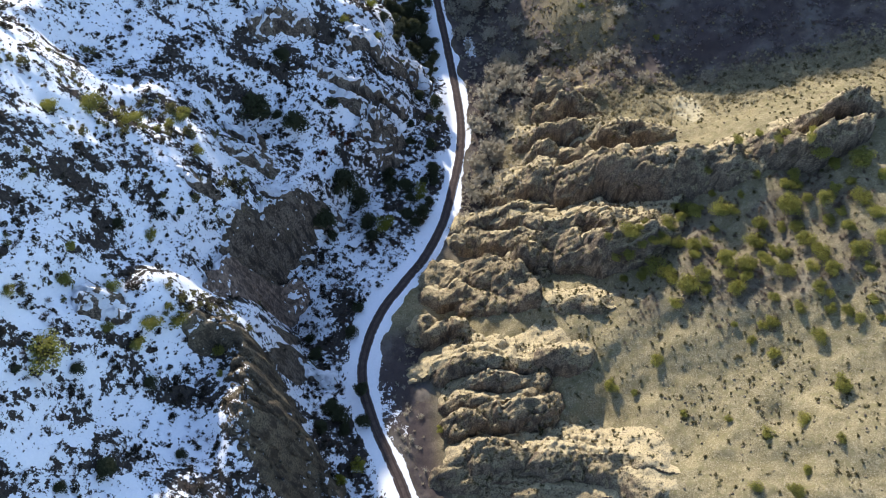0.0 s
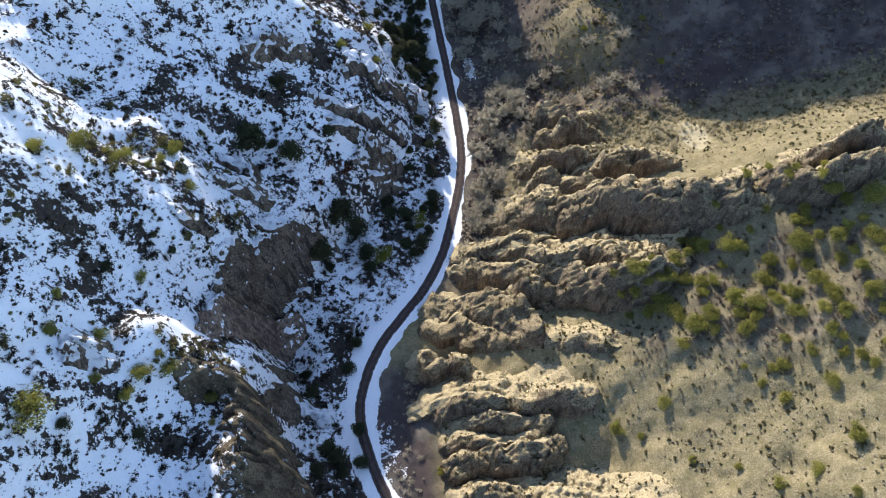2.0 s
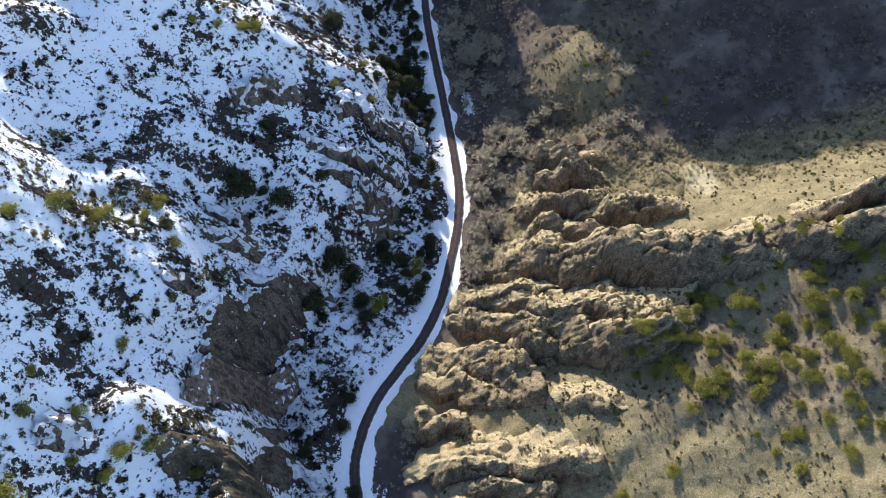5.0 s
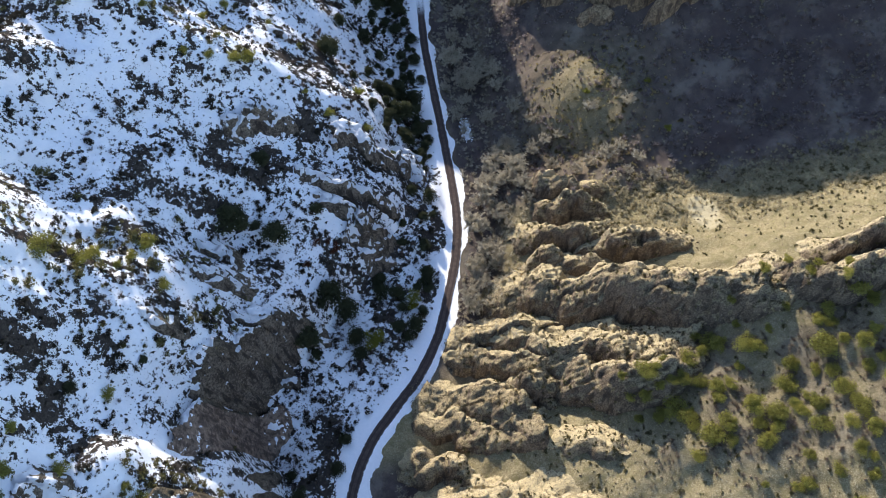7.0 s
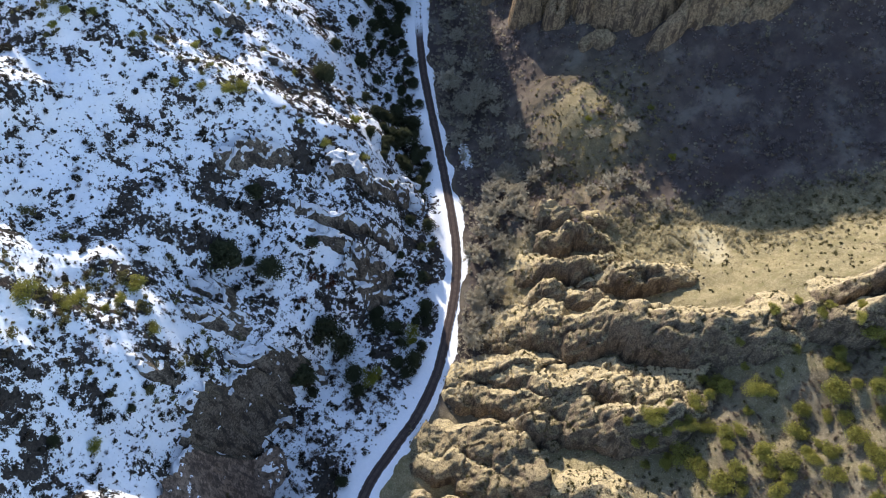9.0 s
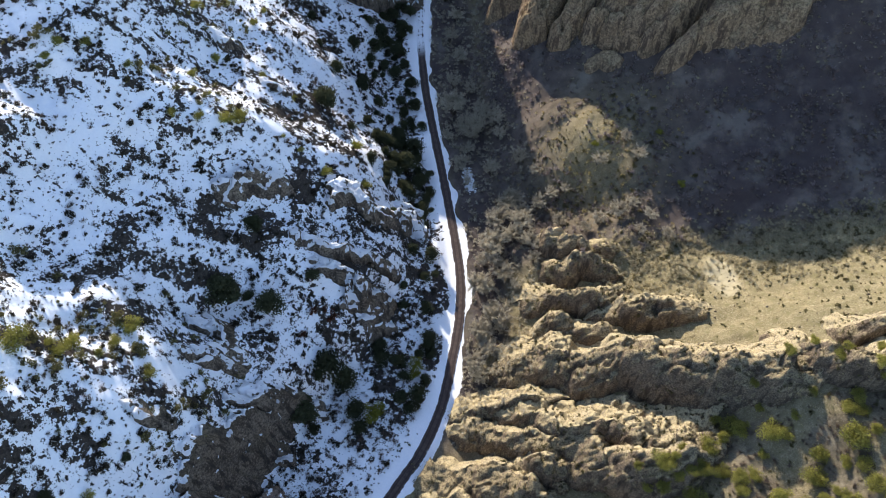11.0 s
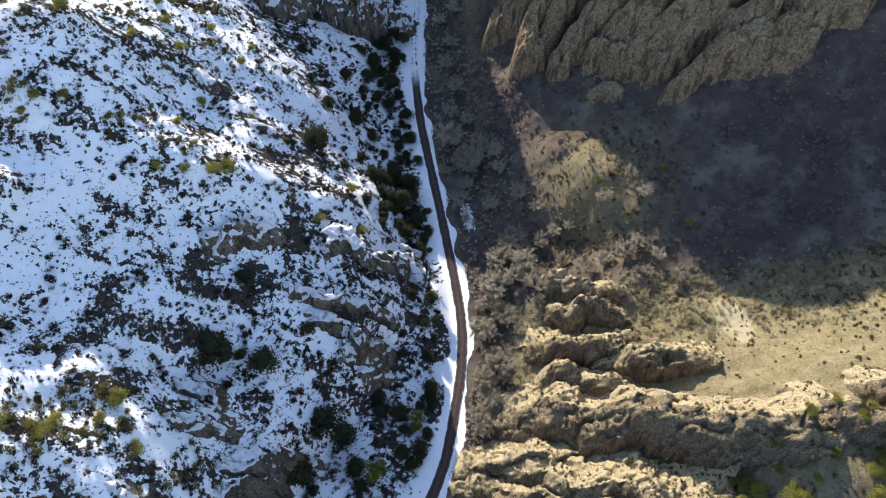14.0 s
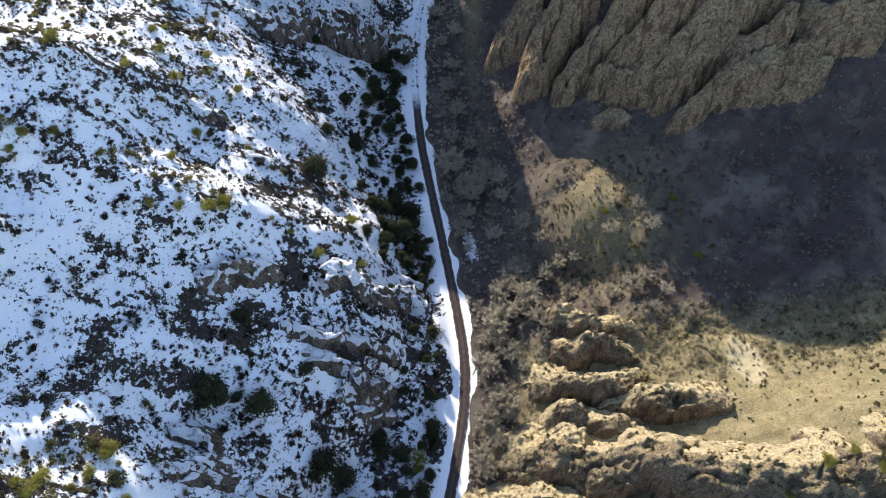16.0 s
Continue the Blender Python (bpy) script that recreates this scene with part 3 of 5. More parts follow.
RIBS = [
    [(38.6, 213.6, 7.8, 4.4, 5.4), (45.5, 209.7, 9.1, 4.4, 5.4), (49.8, 207.1, 7.8, 4.4, 5.4), (55.5, 206.4, 4, 4.4, 5.4)],
    [(38.5, 202.4, 6.5, 5.0, 5.4), (43.9, 199.3, 9.1, 5.0, 5.4), (44.9, 201.7, 10.4, 5.0, 5.4), (51.0, 200.6, 10.4, 5.0, 5.4), (56.4, 198.1, 6.5, 5.0, 5.4)],
    [(32.3, 191.6, 4, 5.0, 8.1), (36.1, 190.6, 9.1, 5.0, 8.1), (45.4, 186.5, 11.7, 5.0, 8.1), (54.5, 186.2, 10.4, 5.0, 8.1)],
    [(32.5, 179.3, 6.5, 6.2, 4.1), (35.2, 181.4, 10.4, 6.2, 4.1), (38.7, 180.5, 10.4, 6.2, 4.1), (40.8, 178.5, 7.8, 6.2, 4.1)],
    [(55.1, 179.6, 7.8, 5.6, 8.1), (57.4, 179.6, 10.4, 5.6, 8.1), (63.4, 177.7, 11.7, 5.6, 8.1), (71.3, 177.4, 9.1, 5.6, 8.1), (77.8, 176.4, 4, 5.6, 8.1)],
    [(39.4, 176.1, 4, 4.4, 5.4), (44.8, 174.9, 7.8, 4.4, 5.4), (50.2, 173.2, 9.1, 4.4, 5.4), (53.8, 171.5, 6.5, 4.4, 5.4)],
    [(24.6, 170.2, 7.8, 10.5, 10.8), (30.5, 170.3, 10.4, 10.5, 10.8), (34.1, 169.1, 13.0, 10.5, 10.8), (37.9, 167.0, 11.7, 10.5, 10.8), (43.2, 163.1, 11.7, 10.5, 10.8), (50.1, 162.1, 14.3, 10.5, 10.8), (53.4, 163.1, 16.9, 10.5, 10.8), (58.2, 161.1, 18.2, 10.5, 10.8), (67.2, 155.0, 16.9, 10.5, 10.8), (74.8, 152.3, 15.6, 10.5, 10.8), (84.5, 150.7, 14.3, 10.5, 10.8), (91.0, 150.6, 10.4, 10.5, 10.8), (94.0, 150.8, 6.5, 10.5, 10.8)],
    [(74.7, 148.9, 3, 3.1, 4.7), (76.9, 149.0, 4, 3.1, 4.7), (81.7, 146.8, 4, 3.1, 4.7), (87.1, 147.9, 3, 3.1, 4.7)],
    [(18.9, 166.4, 3, 3.1, 4.1), (22.6, 165.7, 4, 3.1, 4.1), (25.8, 166.6, 3, 3.1, 4.1)],
    [(7.5, 152.5, 4, 4.4, 8.1), (10.8, 152.6, 7.8, 4.4, 8.1), (15.7, 153.0, 9.1, 4.4, 8.1), (21.5, 153.5, 10.4, 4.4, 8.1), (27.5, 153.7, 9.1, 4.4, 8.1), (33.5, 153.5, 6.5, 4.4, 8.1)],
    [(19.5, 149.2, 7.8, 4.4, 13.5), (27.0, 147.5, 10.4, 4.4, 13.5), (34.0, 142.3, 10.4, 4.4, 13.5), (41.1, 139.7, 10.4, 4.4, 13.5), (46.3, 140.2, 11.7, 4.4, 13.5), (52.4, 136.3, 11.7, 4.4, 13.5), (57.0, 132.8, 10.4, 4.4, 13.5), (65.8, 132.9, 7.8, 4.4, 13.5), (72.6, 137.1, 3, 4.4, 13.5)],
    [(8.7, 148.1, 6.5, 7.5, 6.8), (12.5, 148.9, 7.8, 7.5, 6.8), (19.2, 143.7, 9.1, 7.5, 6.8), (26.6, 141.8, 9.1, 7.5, 6.8), (32.1, 138.8, 7.8, 7.5, 6.8)],
    [(36.8, 139.5, 7.8, 8.8, 8.1), (42.5, 135.8, 10.4, 8.8, 8.1), (45.4, 131.8, 11.7, 8.8, 8.1), (48.9, 130.3, 14.3, 8.8, 8.1), (53.8, 127.8, 15.6, 8.8, 8.1), (62.6, 128.3, 11.7, 8.8, 8.1), (68.6, 132.7, 6.5, 8.8, 8.1)],
    [(23.5, 133.2, 7.8, 5.6, 5.4), (26.2, 132.9, 11.7, 5.6, 5.4), (30.8, 131.7, 11.7, 5.6, 5.4), (33.2, 131.9, 7.8, 5.6, 5.4)],
    [(28.2, 129.1, 3, 3.1, 3.4), (31.4, 128.5, 4, 3.1, 3.4), (34.0, 127.2, 3, 3.1, 3.4)],
    [(1.6, 135.4, 4, 11.2, 5.4), (4.8, 133.7, 6.5, 11.2, 5.4), (9.1, 134.2, 9.1, 11.2, 5.4), (14.9, 133.1, 10.4, 11.2, 5.4), (19.6, 131.4, 9.1, 11.2, 5.4), (24.7, 126.6, 10.4, 11.2, 5.4), (27.6, 122.5, 7.8, 11.2, 5.4)],
    [(-2.4, 124.9, 4, 6.2, 5.4), (2.2, 125.0, 7.8, 6.2, 5.4), (5.1, 125.4, 7.8, 6.2, 5.4), (12.6, 119.0, 6.5, 6.2, 5.4), (20.2, 119.3, 4, 6.2, 5.4)],
    [(-8.5, 111.8, 4, 6.2, 4.1), (-6.1, 112.4, 7.8, 6.2, 4.1), (-4.2, 111.7, 6.5, 6.2, 4.1)],
    [(-3.0, 109.2, 7.8, 6.2, 4.7), (1.1, 110.9, 10.4, 6.2, 4.7), (5.6, 109.0, 10.4, 6.2, 4.7), (7.1, 106.9, 6.5, 6.2, 4.7)],
    [(0.2, 94.1, 6.5, 5.0, 12.2), (4.7, 95.0, 9.1, 5.0, 12.2), (9.9, 94.2, 10.4, 5.0, 12.2), (16.8, 92.7, 9.1, 5.0, 12.2), (23.7, 91.6, 7.8, 5.0, 12.2), (29.1, 93.0, 4, 5.0, 12.2)],
    [(30.9, 93.6, 7.8, 5.6, 5.4), (35.1, 93.3, 9.1, 5.6, 5.4), (39.0, 92.9, 9.1, 5.6, 5.4), (42.4, 93.4, 4, 5.6, 5.4)],
    [(8.2, 85.3, 4, 5.6, 6.8), (10.7, 87.7, 7.8, 5.6, 6.8), (14.9, 87.9, 9.1, 5.6, 6.8), (20.0, 86.6, 9.1, 5.6, 6.8), (25.3, 87.2, 6.5, 5.6, 6.8), (28.3, 90.3, 3, 5.6, 6.8)],
    [(3.9, 84.2, 4, 5.0, 5.4), (7.2, 84.3, 6.5, 5.0, 5.4), (11.5, 82.6, 7.8, 5.0, 5.4), (20.7, 80.7, 7.8, 5.0, 5.4), (25.0, 82.0, 6.5, 5.0, 5.4), (28.7, 85.6, 4, 5.0, 5.4)],
    [(4.6, 77.1, 6.5, 6.2, 4.7), (8.8, 77.4, 9.1, 6.2, 4.7), (12.2, 76.9, 9.1, 6.2, 4.7), (14.2, 76.1, 6.5, 6.2, 4.7)],
    [(12.8, 79.1, 7.8, 7.5, 5.4), (16.4, 78.9, 10.4, 7.5, 5.4), (20.4, 77.6, 11.7, 7.5, 5.4), (26.1, 77.3, 10.4, 7.5, 5.4), (29.4, 79.2, 6.5, 7.5, 5.4)],
    [(5.3, 65.7, 6.5, 11.2, 5.4), (9.4, 66.9, 10.4, 11.2, 5.4), (14.4, 67.3, 11.7, 11.2, 5.4), (19.2, 66.6, 11.7, 11.2, 5.4), (24.1, 65.4, 9.1, 11.2, 5.4)],
    [(10.4, 62.0, 4, 6.2, 4.1), (13.7, 62.1, 6.5, 6.2, 4.1), (16.6, 61.0, 4, 6.2, 4.1)],
    [(24.1, 64.3, 7.8, 6.9, 12.2), (28.5, 62.2, 10.4, 6.9, 12.2), (34.6, 61.6, 10.4, 6.9, 12.2), (41.0, 61.5, 9.1, 6.9, 12.2), (47.0, 60.4, 6.5, 6.9, 12.2), (51.8, 58.7, 3, 6.9, 12.2)],
    [(41.5, 58.4, 3, 5.0, 6.8), (45.1, 58.0, 6.5, 5.0, 6.8), (49.5, 55.1, 4, 5.0, 6.8), (55.7, 50.9, 3, 5.0, 6.8)],
    [(39.1, 111.2, 3, 3.8, 6.8), (42.3, 111.4, 4, 3.8, 6.8), (47.2, 109.2, 3, 3.8, 6.8)],
    [(95.9, 156.7, 3, 6.2, 5.4), (99.7, 152.0, 7.8, 6.2, 5.4), (104.9, 148.5, 11.7, 6.2, 5.4), (110.8, 145.4, 13.0, 6.2, 5.4), (115.4, 147.4, 13.0, 6.2, 5.4), (123.1, 149.4, 9.1, 6.2, 5.4)],
    [(110.5, 157.4, 4, 5.0, 5.4), (113.7, 156.5, 9.1, 5.0, 5.4), (118.5, 156.6, 11.7, 5.0, 5.4), (123.7, 157.4, 13.0, 5.0, 5.4), (129.9, 156.8, 7.8, 5.0, 5.4)],
    [(17.0, 56.5, 3, 5.0, 10.8), (24.0, 54.9, 4, 5.0, 10.8), (33.2, 53.1, 4, 5.0, 10.8), (40.7, 51.4, 3, 5.0, 10.8)],
]
for k, rows in enumerate(RIBS):
    size = max(r[2] for r in rows)
    # the face, turned from the sun, gets the shade-darkened rock colour
    tagged(rock_outcrop(rows, "rock_outcrop" if size > 4.5 else "boulder", ROCK_DRY_SHADED, ROCK_DRY_SUNLIT, 100 + 11 * k),
           "rounded tan conglomerate rib rising from the dry slope" if size > 4.5 else "weathered tan boulder half buried in the dry slope",
           "rock outcrop" if size > 4.5 else "boulder", "ribs of rock on the dry slope")
TOWERS = [
    [(27.1, 330.7, 12.0, 5.1, 5.1), (30.7, 328.3, 14.0, 5.1, 5.1), (37.0, 324.9, 17.0, 5.1, 5.1)],
    [(34.6, 307.5, 14.0, 4.5, 5.1), (35.9, 307.5, 16.0, 4.5, 5.1), (38.5, 313.3, 20.0, 4.5, 5.1), (41.4, 318.1, 22.0, 4.5, 5.1), (44.0, 318.7, 22.0, 4.5, 5.1), (57.6, 321.8, 22.0, 4.5, 5.1)],
    [(40.4, 307.5, 13.0, 4.5, 4.0), (42.3, 309.5, 12.0, 4.5, 4.0), (45.5, 312.1, 18.0, 4.5, 4.0), (47.8, 313.8, 19.0, 4.5, 4.0), (50.2, 315.2, 20.0, 4.5, 4.0), (62.3, 322.3, 20.0, 4.5, 4.0)],
    [(49.2, 300.0, 13.0, 5.6, 4.5), (51.9, 302.8, 16.0, 5.6, 4.5), (54.8, 303.9, 17.0, 5.6, 4.5), (58.8, 306.2, 20.0, 5.6, 4.5), (63.1, 307.7, 20.0, 5.6, 4.5), (76.3, 312.3, 20.0, 5.6, 4.5)],
    [(61.0, 298.2, 13.0, 5.6, 5.1), (68.0, 299.1, 18.0, 5.6, 5.1), (71.6, 299.9, 20.0, 5.6, 5.1), (75.4, 299.9, 22.0, 5.6, 5.1), (89.4, 299.9, 22.0, 5.6, 5.1)],
    [(68.0, 295.5, 13.0, 6.8, 5.6), (75.4, 293.8, 14.0, 6.8, 5.6), (81.5, 290.4, 17.0, 6.8, 5.6), (87.3, 291.5, 18.0, 6.8, 5.6), (89.9, 292.6, 20.0, 6.8, 5.6), (102.8, 298.1, 20.0, 6.8, 5.6)],
    [(82.3, 286.0, 12.0, 5.6, 4.5), (86.3, 286.5, 15.0, 5.6, 4.5), (89.6, 288.9, 18.0, 5.6, 4.5), (94.9, 288.6, 18.0, 5.6, 4.5), (98.6, 290.8, 18.0, 5.6, 4.5), (110.6, 298.0, 18.0, 5.6, 4.5)],
    [(86.2, 273.2, 7.0, 4.5, 4.5), (87.8, 272.9, 8.0, 4.5, 4.5), (91.4, 274.9, 11.0, 4.5, 4.5), (96.3, 275.8, 13.0, 4.5, 4.5), (110.1, 278.3, 13.0, 4.5, 4.5)],
    [(95.9, 277.4, 10.0, 6.8, 5.1), (100.5, 278.9, 14.0, 6.8, 5.1), (104.9, 280.1, 14.0, 6.8, 5.1), (111.1, 278.5, 12.0, 6.8, 5.1)],
    [(106.2, 277.1, 6.0, 8.0, 4.5), (112.3, 277.7, 11.0, 8.0, 4.5), (116.7, 278.3, 13.0, 8.0, 4.5), (120.9, 277.2, 8.0, 8.0, 4.5)],
    [(98.7, 284.3, 12.0, 5.1, 4.5), (106.8, 284.1, 16.0, 5.1, 4.5), (111.9, 284.6, 18.0, 5.1, 4.5)],
    [(120.6, 286.1, 5.0, 5.6, 5.6), (125.5, 283.0, 9.0, 5.6, 5.6), (131.1, 281.7, 11.0, 5.6, 5.6), (138.3, 280.6, 12.0, 5.6, 5.6)],
    [(60.3, 284.5, 3, 3.4, 3.4), (63.3, 285.4, 4, 3.4, 3.4), (66.8, 284.1, 3, 3.4, 3.4)],
]
for k, rows in enumerate(TOWERS):
    size = max(r[2] for r in rows)
    tagged(rock_outcrop(rows, "cliff_tower" if size > 4.5 else "boulder", ROCK_CLIFF, None, 700 + 11 * k, lumps=1.15, steep=3.0, dip=2.6, soft=0.65, cell=7.5),
           "buff sandstone cliff buttress with dark streaks" if size > 4.5 else "shaded buff boulder below the cliff",
           "cliff" if size > 4.5 else "boulder", "buttresses of the cliff")
SNOWY_ROCKS = [
    [(-31.9, 53.1, 9.0, 4, 9), (-36.8, 58.2, 10.0, 4, 13), (-39.8, 63.0, 10.0, 4, 14), (-43.5, 69.0, 10.0, 4, 14), (-47.1, 74.0, 10.0, 4, 13), (-52.1, 83.4, 9.0, 4, 9), (-56.1, 86.5, 8.0, 5, 6), (-60.4, 88.1, 6.0, 5, 5), (-65.1, 85.5, 4, 4, 4)],
    [(-66.6, 112.6, 5.0, 10, 3), (-64.6, 118.5, 9.0, 10, 3), (-61.4, 120.6, 10.0, 10, 3), (-58.0, 124.5, 7.0, 10, 3)],
    [(-66.6, 123.1, 4, 3.5, 3), (-62.6, 126.7, 6.0, 3.5, 3), (-58.8, 129.5, 6.0, 3.5, 3), (-56.6, 130.9, 4, 3.5, 3)],
    [(-63.6, 127.5, 5.0, 4, 3), (-57.7, 134.8, 7.0, 4, 3), (-53.1, 139.4, 7.0, 4, 3), (-50.0, 140.1, 4, 4, 3)],
    [(-65.1, 128.6, 4, 4, 3.5), (-58.3, 139.6, 7.0, 4, 3.5), (-54.1, 143.8, 8.0, 4, 3.5), (-50.0, 145.9, 5.0, 4, 3.5)],
    [(-57.9, 149.8, 4, 5, 4), (-51.7, 151.0, 7.0, 5, 4), (-45.8, 153.1, 7.0, 5, 4), (-42.0, 155.2, 4, 5, 4)],
    [(-29.3, 187.9, 5.0, 5, 3), (-25.6, 190.4, 9.0, 5, 3), (-20.7, 191.1, 7.0, 5, 3)],
    [(-23.0, 180.5, 3, 2.8, 2.5), (-20.5, 182.3, 5.0, 2.8, 2.5), (-17.2, 183.4, 3, 2.8, 2.5)],
    [(-34.7, 218.9, 5.0, 5, 3.5), (-28.5, 224.5, 5.0, 5, 3.5), (-23.3, 218.4, 6.0, 5, 3.5), (-15.0, 222.2, 7.0, 5, 3.5), (-11.1, 227.6, 8.0, 5, 3.5), (-7.4, 223.1, 5.0, 5, 3.5)],
    [(-45.4, 200.7, 3, 3, 2.5), (-37.5, 198.5, 4, 3, 2.5), (-28.2, 199.4, 4, 3, 2.5), (-21.6, 200.8, 4, 3, 2.5), (-16.4, 200.5, 3, 3, 2.5)],
    [(-39.4, 194.2, 2, 4, 3), (-33.0, 193.6, 4, 4, 3), (-28.3, 192.5, 7.0, 4, 3), (-26.4, 191.1, 8.0, 4, 3), (-23.6, 189.0, 9.0, 4, 3), (-21.7, 187.6, 5.0, 4, 3)],
    [(-24.8, 183.5, 3, 3, 2.5), (-21.6, 184.7, 5.0, 3, 2.5), (-18.8, 184.3, 3, 3, 2.5)],
    [(-66.6, 209.6, 4, 4, 2.5), (-58.2, 213.2, 6.0, 4, 2.5), (-54.1, 215.4, 6.0, 4, 2.5), (-49.9, 216.4, 4, 4, 2.5)],
    [(-70.8, 169.8, 4, 3.5, 3), (-64.2, 167.8, 6.0, 3.5, 3), (-61.4, 164.7, 4, 3.5, 3)],
    [(-70.5, 157.0, 4, 3.5, 3), (-65.9, 158.9, 5.0, 3.5, 3), (-61.0, 158.2, 4, 3.5, 3)],
    [(-64.1, 335.3, 7.0, 9, 8), (-46.4, 345.6, 12.0, 9, 8), (-33.4, 348.0, 14.0, 9, 8), (-20.6, 359.2, 12.0, 9, 8), (-14.2, 357.2, 8.0, 9, 8)],
    [(-74.7, 267.2, 2, 2.5, 2.5), (-73.3, 269.5, 3, 2.5, 2.5), (-72.0, 270.6, 2, 2.5, 2.5)],
    [(-60.7, 257.7, 1.5, 2.5, 2.5), (-57.6, 257.1, 2.5, 2.5, 2.5), (-55.2, 257.3, 2, 2.5, 2.5)],
    [(-89.0, 86.2, 4, 4, 3.5), (-87.1, 88.8, 5.0, 4, 3.5), (-84.8, 86.0, 3, 4, 3.5)],
    [(-49.8, 91.2, 3, 4, 3), (-47.3, 99.2, 4, 4, 3), (-41.9, 95.8, 4, 4, 3), (-38.7, 94.1, 3, 4, 3)],
    [(-51.4, 102.8, 2, 2, 2), (-51.5, 108.7, 3, 2, 2), (-50.6, 108.2, 2, 2, 2)],
    [(-15.4, 228.0, 3, 3, 3), (-11.3, 232.3, 4, 3, 3), (-8.2, 232.1, 3, 3, 3)],
    [(-76.1, 136.1, 2, 3, 3), (-73.2, 134.1, 3, 3, 3), (-70.8, 135.2, 2, 3, 3)],
    [(-66.9, 157.5, 3, 4, 3), (-63.7, 161.8, 4, 4, 3), (-60.5, 160.5, 3, 4, 3)],
]
for k, rows in enumerate(SNOWY_ROCKS):
    slab = k == 1
    size = max(r[2] for r in rows)
    tagged(rock_outcrop(rows, "rock_outcrop" if size > 4.5 else "boulder", ROCK_SLAB if slab else ROCK_SNOWY if k else ROCK_CREST, ROCK_SNOWY_BACK if k else ROCK_CREST, 1000 + 11 * k, lumps=0.5 if slab else 1.6, cell=6.0 if slab else 4.6),
           "smooth brown rock slab above the snowy gully" if slab else "grey-brown rock outcrop dusted with snow" if size > 4.5 else "grey-brown boulder among snow and shrubs",
           "rock outcrop" if size > 4.5 else "boulder", "rocks on the snowy slope")


def on_ribs(x, y):
    """Height of the ribs' surface above the ground, below zero beside them."""
    out = np.full(np.shape(x), -9.0)
    for k, rows in enumerate(RIBS):
        p = np.array(rows)
        pick = (x > p[:, 0].min() - 12) & (x < p[:, 0].max() + 12) & (y > p[:, 1].min() - 14) & (y < p[:, 1].max() + 14)
        if pick.any():
            rise, _, q = rib_height(x[pick], y[pick], rows, 100 + 11 * k)
            out[pick] = np.maximum(out[pick], np.where(q < 1.2, rise, -9.0))
    return out


# ---- trees and shrubs ----
def limb(verts, faces, a, b, ra, rb, sides=5):
    """A tapered piece of wood from a to b."""
    a, b = Vector(a), Vector(b)
    q = (b - a).to_track_quat("Z", "Y")
    base = len(verts)
    for p, r in ((a, ra), (b, rb)):
        for k in range(sides):
            v = p + q @ Vector((r * math.cos(2 * math.pi * k / sides), r * math.sin(2 * math.pi * k / sides), 0))
            verts.append(tuple(v))
    for k in range(sides):
        j = (k + 1) % sides
        faces.append((base + k, base + j, base + sides + j, base + sides + k))


def tufts(rng, centres, count, size, flat=0.7):
    """Small crossed sprays of foliage round some centres (x, y, z, radius): many loose triangles."""
    c = np.array(centres, float)
    pick = rng.choice(len(c), count, p=c[:, 3] ** 2 / np.sum(c[:, 3] ** 2))
    d = rng.normal(size=(count, 3))
    d /= np.linalg.norm(d, axis=1)[:, None]
    d[:, 2] *= flat
    r = rng.uniform(0.1, 1.12, count) ** 0.6
    p = c[pick, :3] + d * (r * c[pick, 3])[:, None]
    out = d + rng.normal(size=(count, 3)) * 0.6
    out /= np.linalg.norm(out, axis=1)[:, None]
    t1 = np.cross(out, rng.normal(size=(count, 3)))
    t1 /= np.linalg.norm(t1, axis=1)[:, None]
    t2 = np.cross(out, t1)
    s = size * rng.uniform(0.6, 1.4, count)[:, None]
    quads = np.stack([p - t1 * s, p - t2 * s * 0.7 + out * s * 0.3, p + t1 * s, p + t2 * s * 0.8 + out * s * 0.5], 1)
    return quads.reshape(-1, 3), np.arange(count * 4).reshape(-1, 4)


def child(name, me, parent, label=""):
    ob = new(name, me)
    ob.parent = parent
    return tagged(ob, label)


def crown_tree(name, seed, leaf, height, lobes, count, size, flat, pointed=False):
    """A tree of unit crown radius: forked trunk and a crown of many small sprays."""
    rng = np.random.default_rng(seed)
    verts, faces = [], []
    fork = (rng.uniform(-.08, .08), rng.uniform(-.08, .08), height * 0.3)
    limb(verts, faces, (0, 0, -0.25), fork, 0.11, 0.08, 6)
    centres = []
    for k in range(lobes):
        ang = 2 * math.pi * (k + rng.uniform(-.3, .3)) / lobes * 1.62
        if pointed:
            f = (k + 0.5) / lobes
            rad, z, r = (1 - f) * 0.5, height * (0.25 + 0.72 * f), 0.62 * (1 - 0.72 * f)
        else:
            rad, z, r = rng.uniform(0.15, 0.72), height * rng.uniform(0.38, 0.82), rng.uniform(0.28, 0.5)
        c = (rad * math.cos(ang), rad * math.sin(ang), z)
        limb(verts, faces, fork, c, 0.05, 0.018, 4)
        centres.append((*c, r))
    tree = new(name)
    child("trunk", mesh_from("trunk", verts, faces, BARK), tree)
    v, f = tufts(rng, centres, count, size, flat)
    child("crown", mesh_from("crown", v, f, leaf, False), tree)
    return tree


